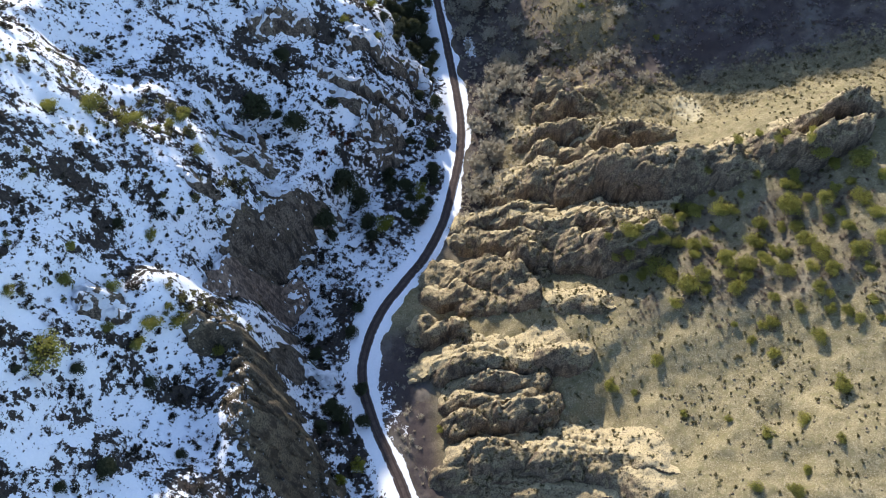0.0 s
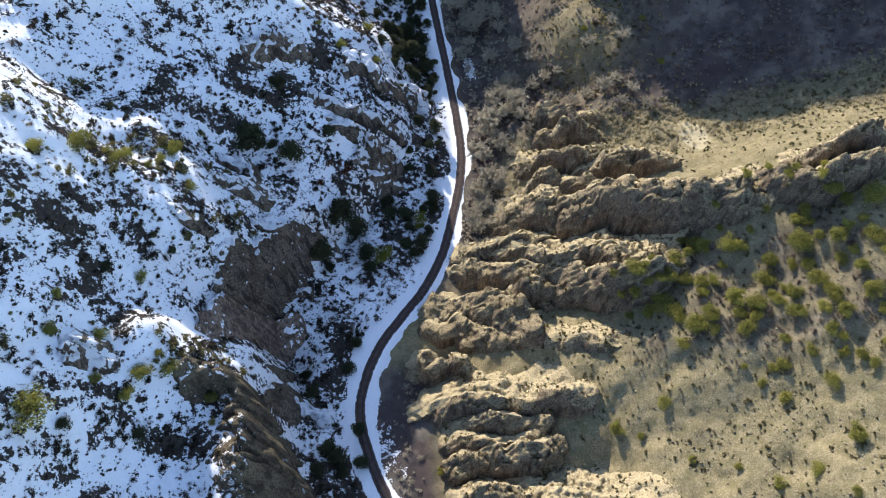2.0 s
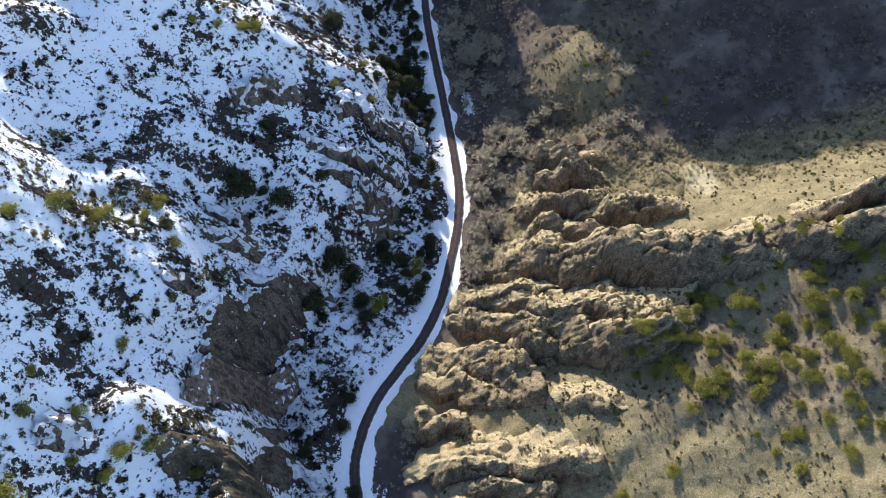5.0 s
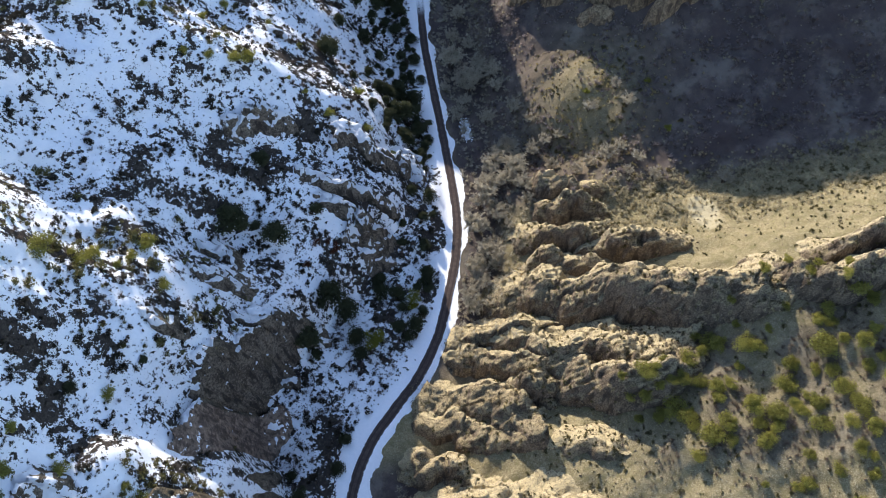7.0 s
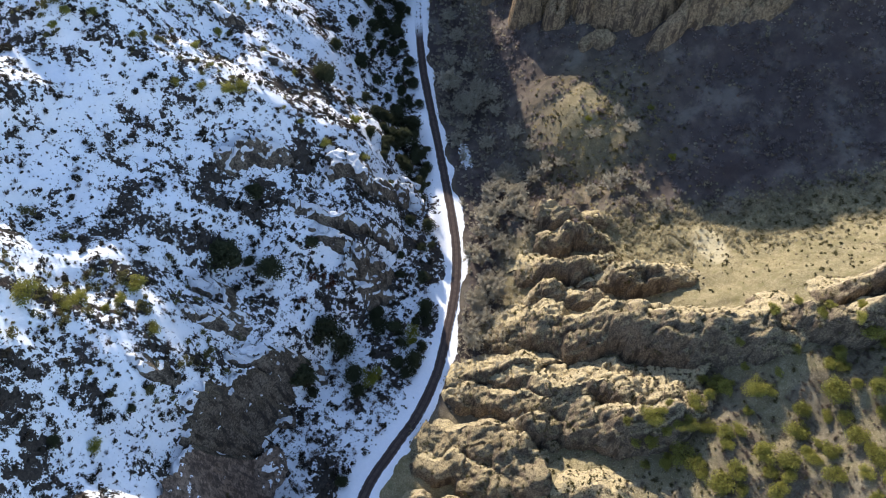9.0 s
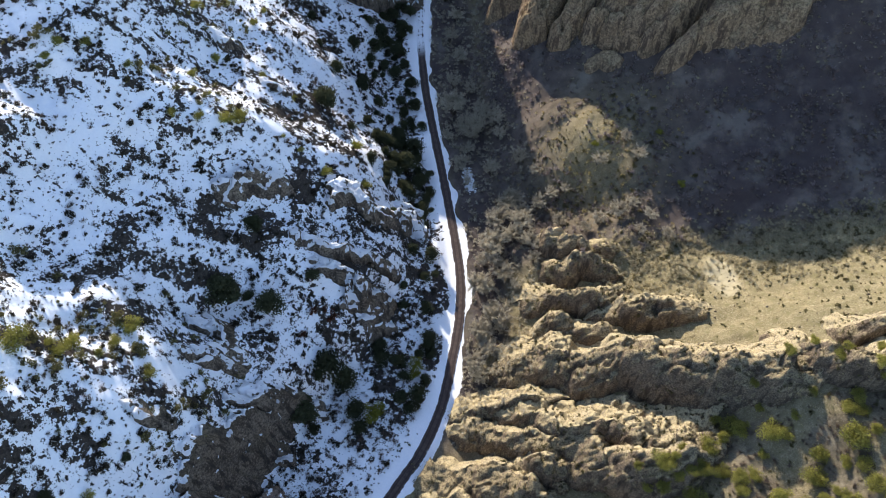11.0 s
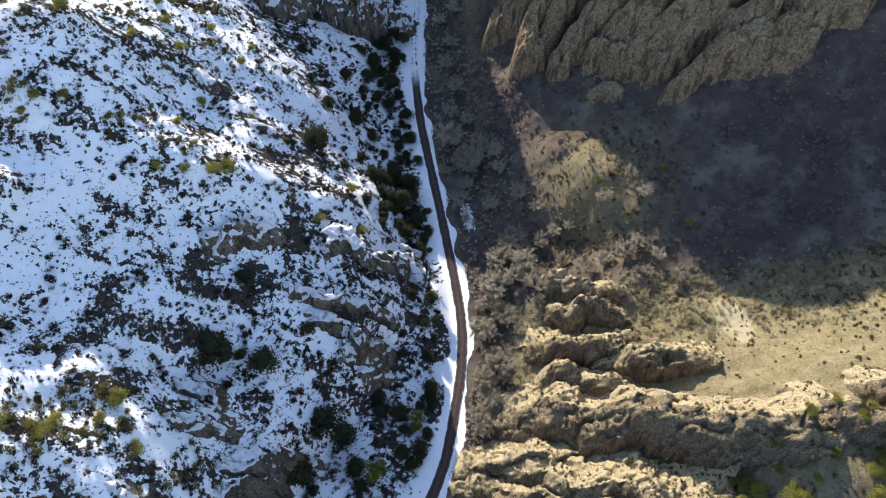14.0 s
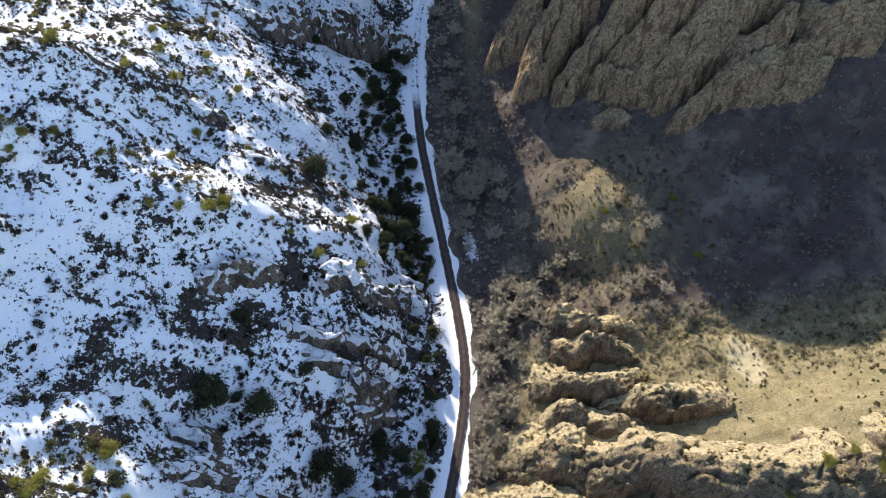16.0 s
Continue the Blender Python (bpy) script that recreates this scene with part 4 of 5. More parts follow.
def bare_tree(seed, mat, height=1.5):
    """A leafless tree of unit crown radius: trunk, limbs and a haze of twigs."""
    rng = np.random.default_rng(seed)
    wood, wf, twig = [], [], []
    tips = []
    for k in range(7):
        ang = 2 * math.pi * (k + rng.uniform(-.3, .3)) / 7
        base = Vector((0.05 * math.cos(ang), 0.05 * math.sin(ang), 0.0))
        mid = Vector((0.3 * math.cos(ang), 0.3 * math.sin(ang), height * rng.uniform(0.4, 0.6)))
        limb(wood, wf, (base.x, base.y, -0.25), mid, 0.045, 0.03, 4)
        for j in range(6):
            a2 = ang + rng.uniform(-1.6, 1.6)
            rad = 0.95 * rng.uniform(0.03, 1.0) ** 0.5
            tip = Vector((rad * math.cos(a2), rad * math.sin(a2), height * rng.uniform(0.6, 1.0)))
            limb(wood, wf, mid, tip, 0.022, 0.010, 3)
            tips.append((mid, tip))
    for a, b in tips:
        for j in range(80):
            s = rng.uniform(0.25, 1.0)
            p = a.lerp(b, s)
            d = Vector(rng.normal(size=3)) * 0.11 + (b - a) * 0.07 + Vector((0, 0, 0.03))
            side = d.cross(Vector(rng.normal(size=3))).normalized() * rng.uniform(0.011, 0.02)
            twig += [tuple(p - side), tuple(p + side), tuple(p + d)]
    tree = new("bare_tree")
    child("trunk", mesh_from("trunk", wood, wf, BARK), tree)
    child("branchwork", mesh_from("branchwork", twig, np.arange(len(twig)).reshape(-1, 3), mat, False), tree)
    return tree


def plant(kinds, places, label, category, group, seed, sink=0.0):
    """Copies of the kinds at (x, y, radius)."""
    rng = np.random.default_rng(seed)
    for k, (x, y, r) in enumerate(places):
        z = float((land(np.array([x]), np.array([y])) + np.maximum(on_ribs(np.array([x]), np.array([y])), 0))[0]) - sink
        ob = kinds[k % len(kinds)]
        m = pose(x, y, z, rng.uniform(-5, 5), rng.uniform(-5, 5), rng.uniform(0, 360))
        s = r * rng.uniform(0.92, 1.08)
        made = copy_thing(ob, m)
        made.scale = (s, s * rng.uniform(0.85, 1.12), s * rng.uniform(0.85, 1.1))
        tagged(made, label, category, group)
    for ob in kinds:
        for o in (*ob.children_recursive, ob):
            bpy.data.objects.remove(o)


SLOPE_JUNIPERS_A = [
    (-91.2, 70.0, 5.2), (-93.3, 89.8, 2.8), (-85.0, 92.3, 2.6), (-75.5, 84.8, 3.2), (-70.1, 87.4, 3.0), (-83.9, 81.0, 2.0), (-61.5, 83.9, 2.5), (-78.2, 79.3, 2.6),
    (-82.1, 113.0, 2.2), (-93.6, 98.9, 1.7), (-99.6, 144.9, 4.0), (-104.5, 135.8, 2.7), (-92.3, 145.5, 2.9), (-81.5, 157.6, 3.9), (-75.3, 145.4, 2.8), (-66.3, 86.1, 1.8),
    (-99.9, 81.8, 1.8), (-60.3, 77.1, 1.4), (-72.4, 90.3, 1.5), (-104.8, 261.2, 2.8), (-87.7, 284.1, 2.2), (-91.8, 295.0, 2.2), (-92.1, 268.2, 1.8), (-77.3, 294.7, 2.3),
    (-76.1, 287.3, 1.9), (-66.6, 283.3, 2.1), (-81.7, 274.5, 2.5), (-75.0, 259.0, 2.1), (-101.9, 235.4, 2.1), (-108.0, 233.3, 2.2), (-91.4, 233.7, 1.8), (-77.4, 241.5, 2.0),
]
SLOPE_JUNIPERS_B = [
    (-61.8, 228.0, 3.3), (-65.5, 225.7, 2.9), (-72.7, 224.2, 2.1), (-79.9, 223.8, 1.9), (-50.9, 230.8, 1.0), (-45.7, 229.2, 1.6), (-37.9, 225.5, 2.3), (-25.6, 227.2, 2.2),
    (-64.6, 293.1, 1.6), (-111.2, 228.8, 1.8), (-89.7, 299.3, 1.7), (-51.1, 256.0, 1.5), (-61.0, 259.9, 1.5), (-71.2, 234.6, 1.0), (-91.3, 149.2, 3.0), (-83.5, 151.9, 2.1),
    (-85.5, 147.8, 1.8), (-94.8, 147.3, 1.9), (-17.1, 225.4, 1.7),
]
SLOPE_JUNIPERS = SLOPE_JUNIPERS_A + SLOPE_JUNIPERS_B
BRIGHT_JUNIPERS_A = [
    (-8.5, 170.2, 3.1), (-21.6, 152.9, 4.7), (-26.2, 64.2, 2.6), (-31.0, 59.7, 2.1), (-29.2, 242.4, 2.5), (-8.9, 166.8, 2.1), (80.3, 249.4, 1.4), (84.8, 227.0, 1.7),
    (96.5, 297.8, 1.5), (56.9, 246.1, 1.6),
]
BRIGHT_JUNIPERS = BRIGHT_JUNIPERS_A
DARK_CONIFERS_A = [
    (-78.5, 47.9, 3.1), (-75.4, 71.4, 1.7), (-53.5, 177.7, 4.3), (-66.4, 180.2, 4.4), (-43.4, 151.8, 5.0), (-36.7, 166.1, 5.1), (-31.0, 164.8, 4.3), (-27.3, 154.6, 3.8),
    (-13.6, 158.7, 3.0), (-7.7, 159.9, 3.0), (-15.1, 171.7, 3.1), (-4.2, 179.9, 2.9), (-4.9, 190.3, 2.7), (-13.4, 252.9, 5.0), (-9.9, 263.7, 4.6), (-15.8, 267.4, 4.6),
    (-18.9, 244.2, 3.3), (-3.2, 211.7, 2.8), (-9.6, 211.6, 2.5), (-33.4, 79.5, 3.2), (-36.1, 82.2, 2.9), (-37.6, 74.7, 2.3), (-31.1, 75.2, 2.1), (-42.8, 101.6, 2.5),
    (-26.7, 89.3, 2.6), (-31.9, 110.7, 2.3), (-29.5, 119.6, 2.0), (-20.7, 176.8, 3.1), (-95.0, 64.5, 1.2), (-87.0, 68.5, 1.6), (-84.6, 41.5, 1.5), (-66.5, 54.9, 1.4),
]
DARK_CONIFERS_B = [
    (-76.9, 124.0, 1.5), (-88.0, 111.9, 1.5), (-26.1, 78.6, 2.2), (-45.6, 108.5, 1.9), (-7.2, 246.4, 3.5), (-11.9, 239.6, 2.9), (-20.9, 261.5, 3.2), (-25.9, 148.6, 2.7),
    (-40.3, 147.7, 2.5), (-5.4, 201.6, 2.0), (-13.2, 190.8, 2.0), (-10.4, 155.2, 2.5), (-41.0, 262.3, 5.1), (-39.9, 287.1, 2.5), (-35.3, 309.6, 2.5), (-30.7, 289.6, 3.3),
    (-17.7, 253.7, 2.7), (-23.7, 261.5, 2.9), (-24.5, 242.7, 2.5), (-16.1, 271.9, 2.6), (-8.6, 258.8, 2.6), (-19.2, 240.6, 2.4), (-13.7, 241.3, 2.4), (-7.3, 277.5, 2.2),
    (-28.0, 269.1, 2.5), (-32.9, 258.9, 1.8), (-29.0, 308.2, 2.5), (-27.6, 318.6, 3.0), (-18.6, 319.9, 3.3), (-25.6, 329.2, 3.4), (-16.2, 336.4, 3.4), (-29.9, 330.9, 2.4),
]
DARK_CONIFERS_C = [
    (-34.6, 348.2, 2.6), (-24.6, 285.2, 2.4), (-9.4, 288.8, 2.5), (-20.4, 279.5, 2.4), (-16.2, 291.0, 2.9), (-11.6, 300.9, 3.0), (-18.5, 307.3, 3.0), (-23.2, 312.1, 2.8),
    (-62.6, 178.9, 2.5), (-58.9, 180.1, 1.9), (-39.2, 162.9, 2.4), (-4.2, 177.6, 2.3), (-7.8, 174.1, 2.1), (-3.4, 174.0, 1.8), (-5.4, 165.7, 2.1), (-20.3, 172.7, 2.7),
    (-1.6, 203.9, 1.5), (-12.7, 196.9, 1.8), (-41.1, 189.6, 2.2), (-57.9, 201.5, 2.6), (-60.2, 202.0, 1.6), (-12.4, 166.4, 2.3), (-51.5, 312.7, 2.2), (-47.2, 297.5, 1.3),
    (-43.6, 347.6, 2.4), (-47.2, 336.7, 2.1), (-39.3, 353.2, 2.4), (-18.8, 353.8, 4.0), (-26.1, 357.5, 3.8), (-16.3, 365.0, 3.3), (-21.2, 343.6, 3.5), (-30.2, 344.2, 2.7),
]
DARK_CONIFERS_D = [
    (-12.5, 346.5, 3.0), (-15.0, 313.4, 2.6), (-27.1, 300.3, 2.0),
]
DARK_CONIFERS = DARK_CONIFERS_A + DARK_CONIFERS_B + DARK_CONIFERS_C + DARK_CONIFERS_D
RIDGE_JUNIPERS_A = [
    (49.9, 82.4, 2.7), (58.3, 120.8, 2.4), (66.6, 116.9, 3.5), (71.0, 130.1, 2.7), (59.5, 126.2, 2.4), (73.1, 108.5, 3.8), (77.6, 111.0, 2.6), (78.3, 106.2, 2.0),
    (84.7, 115.5, 3.4), (90.1, 113.0, 3.4), (86.1, 105.5, 3.0), (94.5, 120.4, 3.1), (95.1, 114.8, 2.0), (103.8, 127.9, 4.1), (99.2, 107.6, 2.9), (100.2, 95.9, 2.2),
    (112.6, 140.6, 3.8), (117.1, 138.2, 2.0), (105.6, 116.4, 3.0), (108.2, 110.7, 2.9), (108.9, 105.4, 2.9), (122.7, 137.6, 4.0), (120.8, 125.6, 2.9), (116.8, 110.0, 3.2),
    (116.0, 117.8, 2.3), (122.8, 120.0, 2.9), (78.4, 136.2, 2.7), (86.4, 132.4, 3.2), (91.7, 150.2, 2.2), (93.8, 94.1, 2.3), (92.9, 85.0, 2.1), (103.4, 87.2, 2.3),
]
RIDGE_JUNIPERS_B = [
    (107.1, 93.9, 2.0), (107.7, 98.1, 1.7), (63.3, 87.6, 2.0), (94.7, 64.7, 2.1), (104.4, 71.7, 3.3), (110.7, 92.7, 2.2), (113.1, 90.0, 1.8), (79.8, 48.2, 1.9),
    (88.1, 45.8, 2.5), (92.1, 51.5, 1.7), (99.8, 57.7, 1.4), (85.8, 62.1, 1.9), (67.9, 71.2, 1.4), (103.4, 135.4, 2.2), (106.8, 138.2, 2.2), (112.1, 127.4, 3.0),
    (115.6, 122.6, 2.0), (108.5, 129.3, 2.0), (122.3, 111.9, 2.2), (73.5, 123.6, 2.6), (77.3, 121.8, 2.4), (61.5, 122.2, 2.0), (116.8, 94.7, 1.5), (105.2, 100.1, 1.9),
    (105.7, 149.8, 1.6), (117.9, 89.8, 1.5), (88.1, 89.9, 1.5), (92.1, 135.4, 1.4), (85.3, 139.4, 1.4), (83.6, 144.3, 1.7), (69.7, 112.3, 2.1), (63.0, 116.8, 2.0),
]
RIDGE_JUNIPERS_C = [
    (-0.7, 74.9, 1.6), (56.6, 79.7, 1.3), (57.6, 116.4, 1.5), (78.2, 67.7, 1.2), (126.9, 131.5, 2.6), (119.1, 131.4, 2.0), (104.7, 121.6, 2.0), (98.1, 116.1, 1.7),
    (118.4, 103.9, 1.9), (84.4, 94.6, 1.3), (91.6, 93.6, 1.5), (57.5, 125.2, 3.0), (68.5, 123.8, 2.7), (76.6, 118.3, 2.3), (85.5, 110.0, 2.1), (69.6, 103.0, 2.1),
    (99.3, 113.7, 2.6), (96.3, 125.1, 2.7), (101.1, 122.9, 1.8), (107.9, 142.5, 1.8), (115.0, 130.4, 2.0), (107.6, 112.7, 2.3), (105.0, 107.3, 2.1), (89.7, 131.3, 2.2),
    (79.9, 134.8, 2.6), (75.4, 132.5, 1.9), (102.1, 147.0, 1.6), (104.5, 149.0, 1.6), (98.8, 152.6, 1.6), (110.5, 147.2, 1.7), (95.5, 100.9, 1.7), (96.2, 112.2, 1.8),
]
RIDGE_JUNIPERS_D = [
    (69.7, 115.2, 1.9), (62.2, 115.3, 1.9), (65.3, 123.4, 1.6), (80.8, 121.8, 2.1), (84.1, 127.3, 1.6), (112.6, 121.2, 2.0), (106.7, 134.5, 1.8), (97.1, 140.8, 1.4),
    (117.2, 140.1, 2.1), (63.3, 129.6, 1.6), (74.9, 137.9, 1.6), (54.2, 121.0, 1.7), (51.3, 125.3, 1.5), (61.0, 127.2, 1.5), (89.6, 108.6, 2.1), (105.7, 101.5, 1.7),
]
RIDGE_JUNIPERS = RIDGE_JUNIPERS_A + RIDGE_JUNIPERS_B + RIDGE_JUNIPERS_C + RIDGE_JUNIPERS_D
BARE_TREES_A = [
    (25.4, 233.0, 4.0), (21.9, 226.9, 4.0), (28.6, 226.3, 3.2), (19.5, 219.2, 3.5), (31.0, 230.5, 2.8), (16.5, 209.5, 3.9), (21.5, 206.2, 3.5), (17.5, 190.4, 3.0),
    (13.5, 180.6, 3.3), (16.4, 174.5, 2.9), (13.3, 165.6, 2.8), (21.5, 183.3, 3.3), (6.3, 285.5, 4.9), (15.7, 273.7, 4.8), (19.8, 279.9, 3.5), (10.3, 275.5, 4.0),
    (23.9, 267.8, 3.0), (3.6, 271.6, 2.6), (8.5, 341.6, 4.0), (5.6, 329.3, 3.4), (10.3, 315.7, 3.6), (11.1, 248.1, 2.1), (17.4, 284.3, 3.1), (23.5, 276.7, 3.1),
    (6.9, 300.2, 3.2), (11.9, 263.4, 3.0), (11.3, 351.8, 3.4), (4.0, 355.6, 3.0), (16.2, 198.4, 3.0), (26.3, 198.7, 2.2), (30.7, 216.5, 2.3), (2.0, 375.5, 3.7),
]
BARE_TREES_B = [
    (13.7, 297.2, 3.2), (19.8, 215.4, 5.2), (14.0, 199.7, 4.1), (19.2, 185.1, 4.5), (15.7, 177.0, 3.5), (11.8, 170.6, 3.5), (32.6, 214.4, 3.7), (28.0, 236.5, 3.9),
    (11.0, 166.6, 3.0), (9.1, 256.3, 3.0), (13.2, 270.9, 3.6), (33.3, 207.6, 2.3), (23.2, 203.6, 3.2), (13.6, 183.0, 3.1), (30.4, 223.4, 4.0), (27.2, 218.9, 3.6),
    (57.0, 220.0, 2.7), (63.6, 221.2, 3.1), (67.8, 222.6, 2.5), (71.0, 237.8, 2.9), (43.8, 224.7, 2.8), (37.1, 233.1, 2.8), (42.3, 236.5, 2.4), (52.0, 216.9, 2.3),
    (20.4, 251.1, 3.4), (30.9, 252.9, 3.0), (36.4, 246.6, 2.5), (73.1, 216.8, 2.3), (77.7, 208.4, 2.6), (100.7, 203.5, 2.5), (47.1, 236.8, 2.0), (57.7, 240.0, 2.4),
]
BARE_TREES_C = [
    (67.4, 246.2, 2.4), (69.0, 211.1, 2.0),
]
BARE_TREES = BARE_TREES_A + BARE_TREES_B + BARE_TREES_C
RUST_SHRUBS_A = [
    (-34.7, 180.5, 2.5), (-41.0, 180.2, 2.0), (-37.5, 181.8, 1.4), (-43.9, 173.1, 1.8),
]
RUST_SHRUBS = RUST_SHRUBS_A

olive = [crown_tree("juniper_tree", 10 + k, LEAF_OLIVE, 0.95, 11, 1500, 0.055, 0.8) for k in range(4)]
plant(olive, SLOPE_JUNIPERS, "olive-green juniper among snow and dark shrubs", "tree", "junipers on the snowy slope", 1)
olive = [crown_tree("juniper_tree", 20 + k, LEAF_OLIVE, 0.9, 12, 2300, 0.043, 0.8) for k in range(4)]
plant(olive, [(x, y, r * 1.2) for x, y, r in RIDGE_JUNIPERS], "olive-green juniper on the dry tan slope", "tree", "junipers on the dry slope", 2)
bright = [crown_tree("juniper_tree", 30 + k, LEAF_BRIGHT, 1.5, 9, 1000, 0.068, 0.8) for k in range(2)]
plant(bright, BRIGHT_JUNIPERS, "yellow-green young juniper catching the sun", "tree", "bright junipers", 3)
dark = [crown_tree("conifer_tree", 40 + k, LEAF_DARK, 1.5, 11, 2100, 0.06, 0.8, k != 0) for k in range(4)]
plant(dark, [(x, y, r * 1.3) for x, y, r in DARK_CONIFERS], "dark green conifer standing in snow", "tree", "conifers near the road", 4)
# the dense belt of conifers between the road and the upper snow slope
belt = np.random.default_rng(77)
BELT = []
while len(BELT) < 70:
    x, y = belt.uniform(-36, 0), belt.uniform(226, 352)
    d = -float(road_side(np.array([x]), np.array([y]))[0])
    if 4.5 < d < 26 and belt.uniform(0, 1) < math.exp(-((d - 9) / 9) ** 2):
        BELT.append((x, y, belt.uniform(1.3, 2.9)))
dark = [crown_tree("conifer_tree", 44 + k, LEAF_DARK, 1.5, 11, 1300, 0.075, 0.8, k != 0) for k in range(3)]
plant(dark, BELT, "dark green conifer in the crowded belt beside the road", "tree", "conifers near the road", 7)
rust = [crown_tree("rust_shrub", 60 + k, TWIG_RED, 0.8, 8, 420, 0.09, 0.8) for k in range(2)]
plant(rust, RUST_SHRUBS, "rust-brown shrub holding dry leaves", "shrub", "rust-coloured shrubs", 6)
bare = [bare_tree(50 + k, TWIG_GREY) for k in range(4)]
plant(bare, [(x, y, r * 1.3) for x, y, r in BARE_TREES], "leafless grey tree beside the creek", "tree", "bare trees along the creek", 5)


# ---- undergrowth past counting ----
def scatter(name, template, places, mat, label, seed, lift=0.0, tall=1.0):
    """One mesh of many small plants: template verts and faces at (x, y, size)."""
    rng = np.random.default_rng(seed)
    variants = template
    x, y, s = places
    z = land(x, y, False) + np.maximum(on_ribs(x, y), 0) + lift
    V, Fc, start = [], [], 0
    which = rng.integers(0, len(variants), len(x))
    turn = rng.uniform(0, 2 * math.pi, len(x))
    for k, (v, f) in enumerate(variants):
        idx = np.nonzero(which == k)[0]
        c, sn = np.cos(turn[idx])[:, None], np.sin(turn[idx])[:, None]
        q = np.stack([x[idx, None] + s[idx, None] * (v[None, :, 0] * c - v[None, :, 1] * sn),
                      y[idx, None] + s[idx, None] * (v[None, :, 0] * sn + v[None, :, 1] * c),
                      z[idx, None] + tall * s[idx, None] * v[None, :, 2]], -1)
        V.append(q.reshape(-1, 3))
        Fc.append((np.arange(len(idx))[:, None, None] * len(v) + f[None]).reshape(-1, f.shape[1]) + start)
        start += len(idx) * len(v)
    tagged(new(name, mesh_from(name, np.concatenate(V), np.concatenate(Fc), mat, False)), label, "undergrowth", kind="stuff")


def shrub_shape(seed, count=26, size=0.27):
    rng = np.random.default_rng(seed)
    centres = [(rng.uniform(-.45, .45), rng.uniform(-.45, .45), rng.uniform(.25, .5), rng.uniform(.3, .55)) for _ in range(4)]
    return tufts(rng, centres, count, size, 0.7)


def twig_shape(seed, count=52, wide=0.034):
    rng = np.random.default_rng(seed)
    ang, lean = rng.uniform(0, 2 * math.pi, count), rng.uniform(0.1, 1.2, count)
    d = np.stack([np.cos(ang) * np.sin(lean), np.sin(ang) * np.sin(lean), np.cos(lean)], 1) * rng.uniform(0.6, 1.1, count)[:, None]
    a = d * rng.uniform(0.0, 0.55, count)[:, None] + rng.normal(size=(count, 3)) * 0.06
    side = np.cross(d, rng.normal(size=(count, 3)))
    side *= wide / np.linalg.norm(side, axis=1)[:, None]
    return np.stack([a - side, a + side, d + rng.normal(size=(count, 3)) * 0.08], 1).reshape(-1, 3), np.arange(count * 3).reshape(-1, 3)


def strewn(seed, count, x0, x1, y0, y1, sizes, want):
    """Random places in a stretch of the plan, thinned by want(x, y) from 0 to 1."""
    rng = np.random.default_rng(seed)
    x, y = rng.uniform(x0, x1, count), rng.uniform(y0, y1, count)
    keep = rng.uniform(0, 1, count) < want(x, y)
    x, y = x[keep], y[keep]
    return x, y, sizes[0] + (sizes[1] - sizes[0]) * rng.uniform(0, 1, len(x)) ** 2.2


def on_snowy(x, y):
    bare = smooth(snow_cover(x, y), 0.66, 0.42)
    return smooth(-road_side(x, y), 5, 9) * (0.30 + 0.70 * bare * smooth(fbm(x / 3, y / 3, 0.0, 2, 81), -0.5, 0.4))


def on_patches(x, y):
    return smooth(-road_side(x, y), 5, 9) * (0.06 + 0.94 * smooth(fbm(x / 5, y / 4, 0.0, 3, 78) - 0.25 * smooth(snow_cover(x, y), 0.5, 0.75), -0.25, 0.2))


def on_open_snow(x, y):
    return smooth(-road_side(x, y), 6, 10) * (0.15 + 0.85 * smooth(fbm(x / 8, y / 8, 0.0, 3, 79), -0.25, 0.35))


def on_dry(x, y):
    d = x - soft_table(y, FOOT_R)
    return smooth(d, 4, 14) * (0.25 + 0.75 * smooth(fbm(x / 12, y / 12, 0.0, 3, 83), -0.2, 0.5)) * (1 - smooth(y, 196, 206))


def in_hollow(x, y):
    return smooth(y, 200, 208) * smooth(x - soft_table(y, FOOT_R), 2, 8) * (0.15 + 0.85 * smooth(fbm(x / 8, y / 8, 0.0, 3, 85), -0.1, 0.4))


def by_creek(x, y):
    d = x - soft_table(y, FOOT_R)
    return smooth(road_side(x, y), 3.6, 5.0) * smooth(d, 22, 8) * smooth(y, 140, 160) + 0.6 * smooth(road_side(x, y), 4, 6) * smooth(d, 4, -2) * smooth(y, 115, 105)


def in_gully(x, y):
    d = road_side(x, y)
    return smooth(-d, 5, 9) * smooth(x - soft_table(y, FOOT_L), -4, 3)


def on_crests(x, y):
    want = np.exp(-((y - 147 + 0.15 * (x + 90)) / 19) ** 2) + np.exp(-((y - 92) / 9) ** 2) + 0.8 * smooth(y, 248, 262) * smooth(x, -62, -80) + 0.6 * np.exp(-((y - 232) / 8) ** 2)
    return smooth(x, -48, -66) * np.minimum(want, 1) * smooth(fbm(x / 8, y / 8, 0.0, 2, 87), -0.2, 0.4)


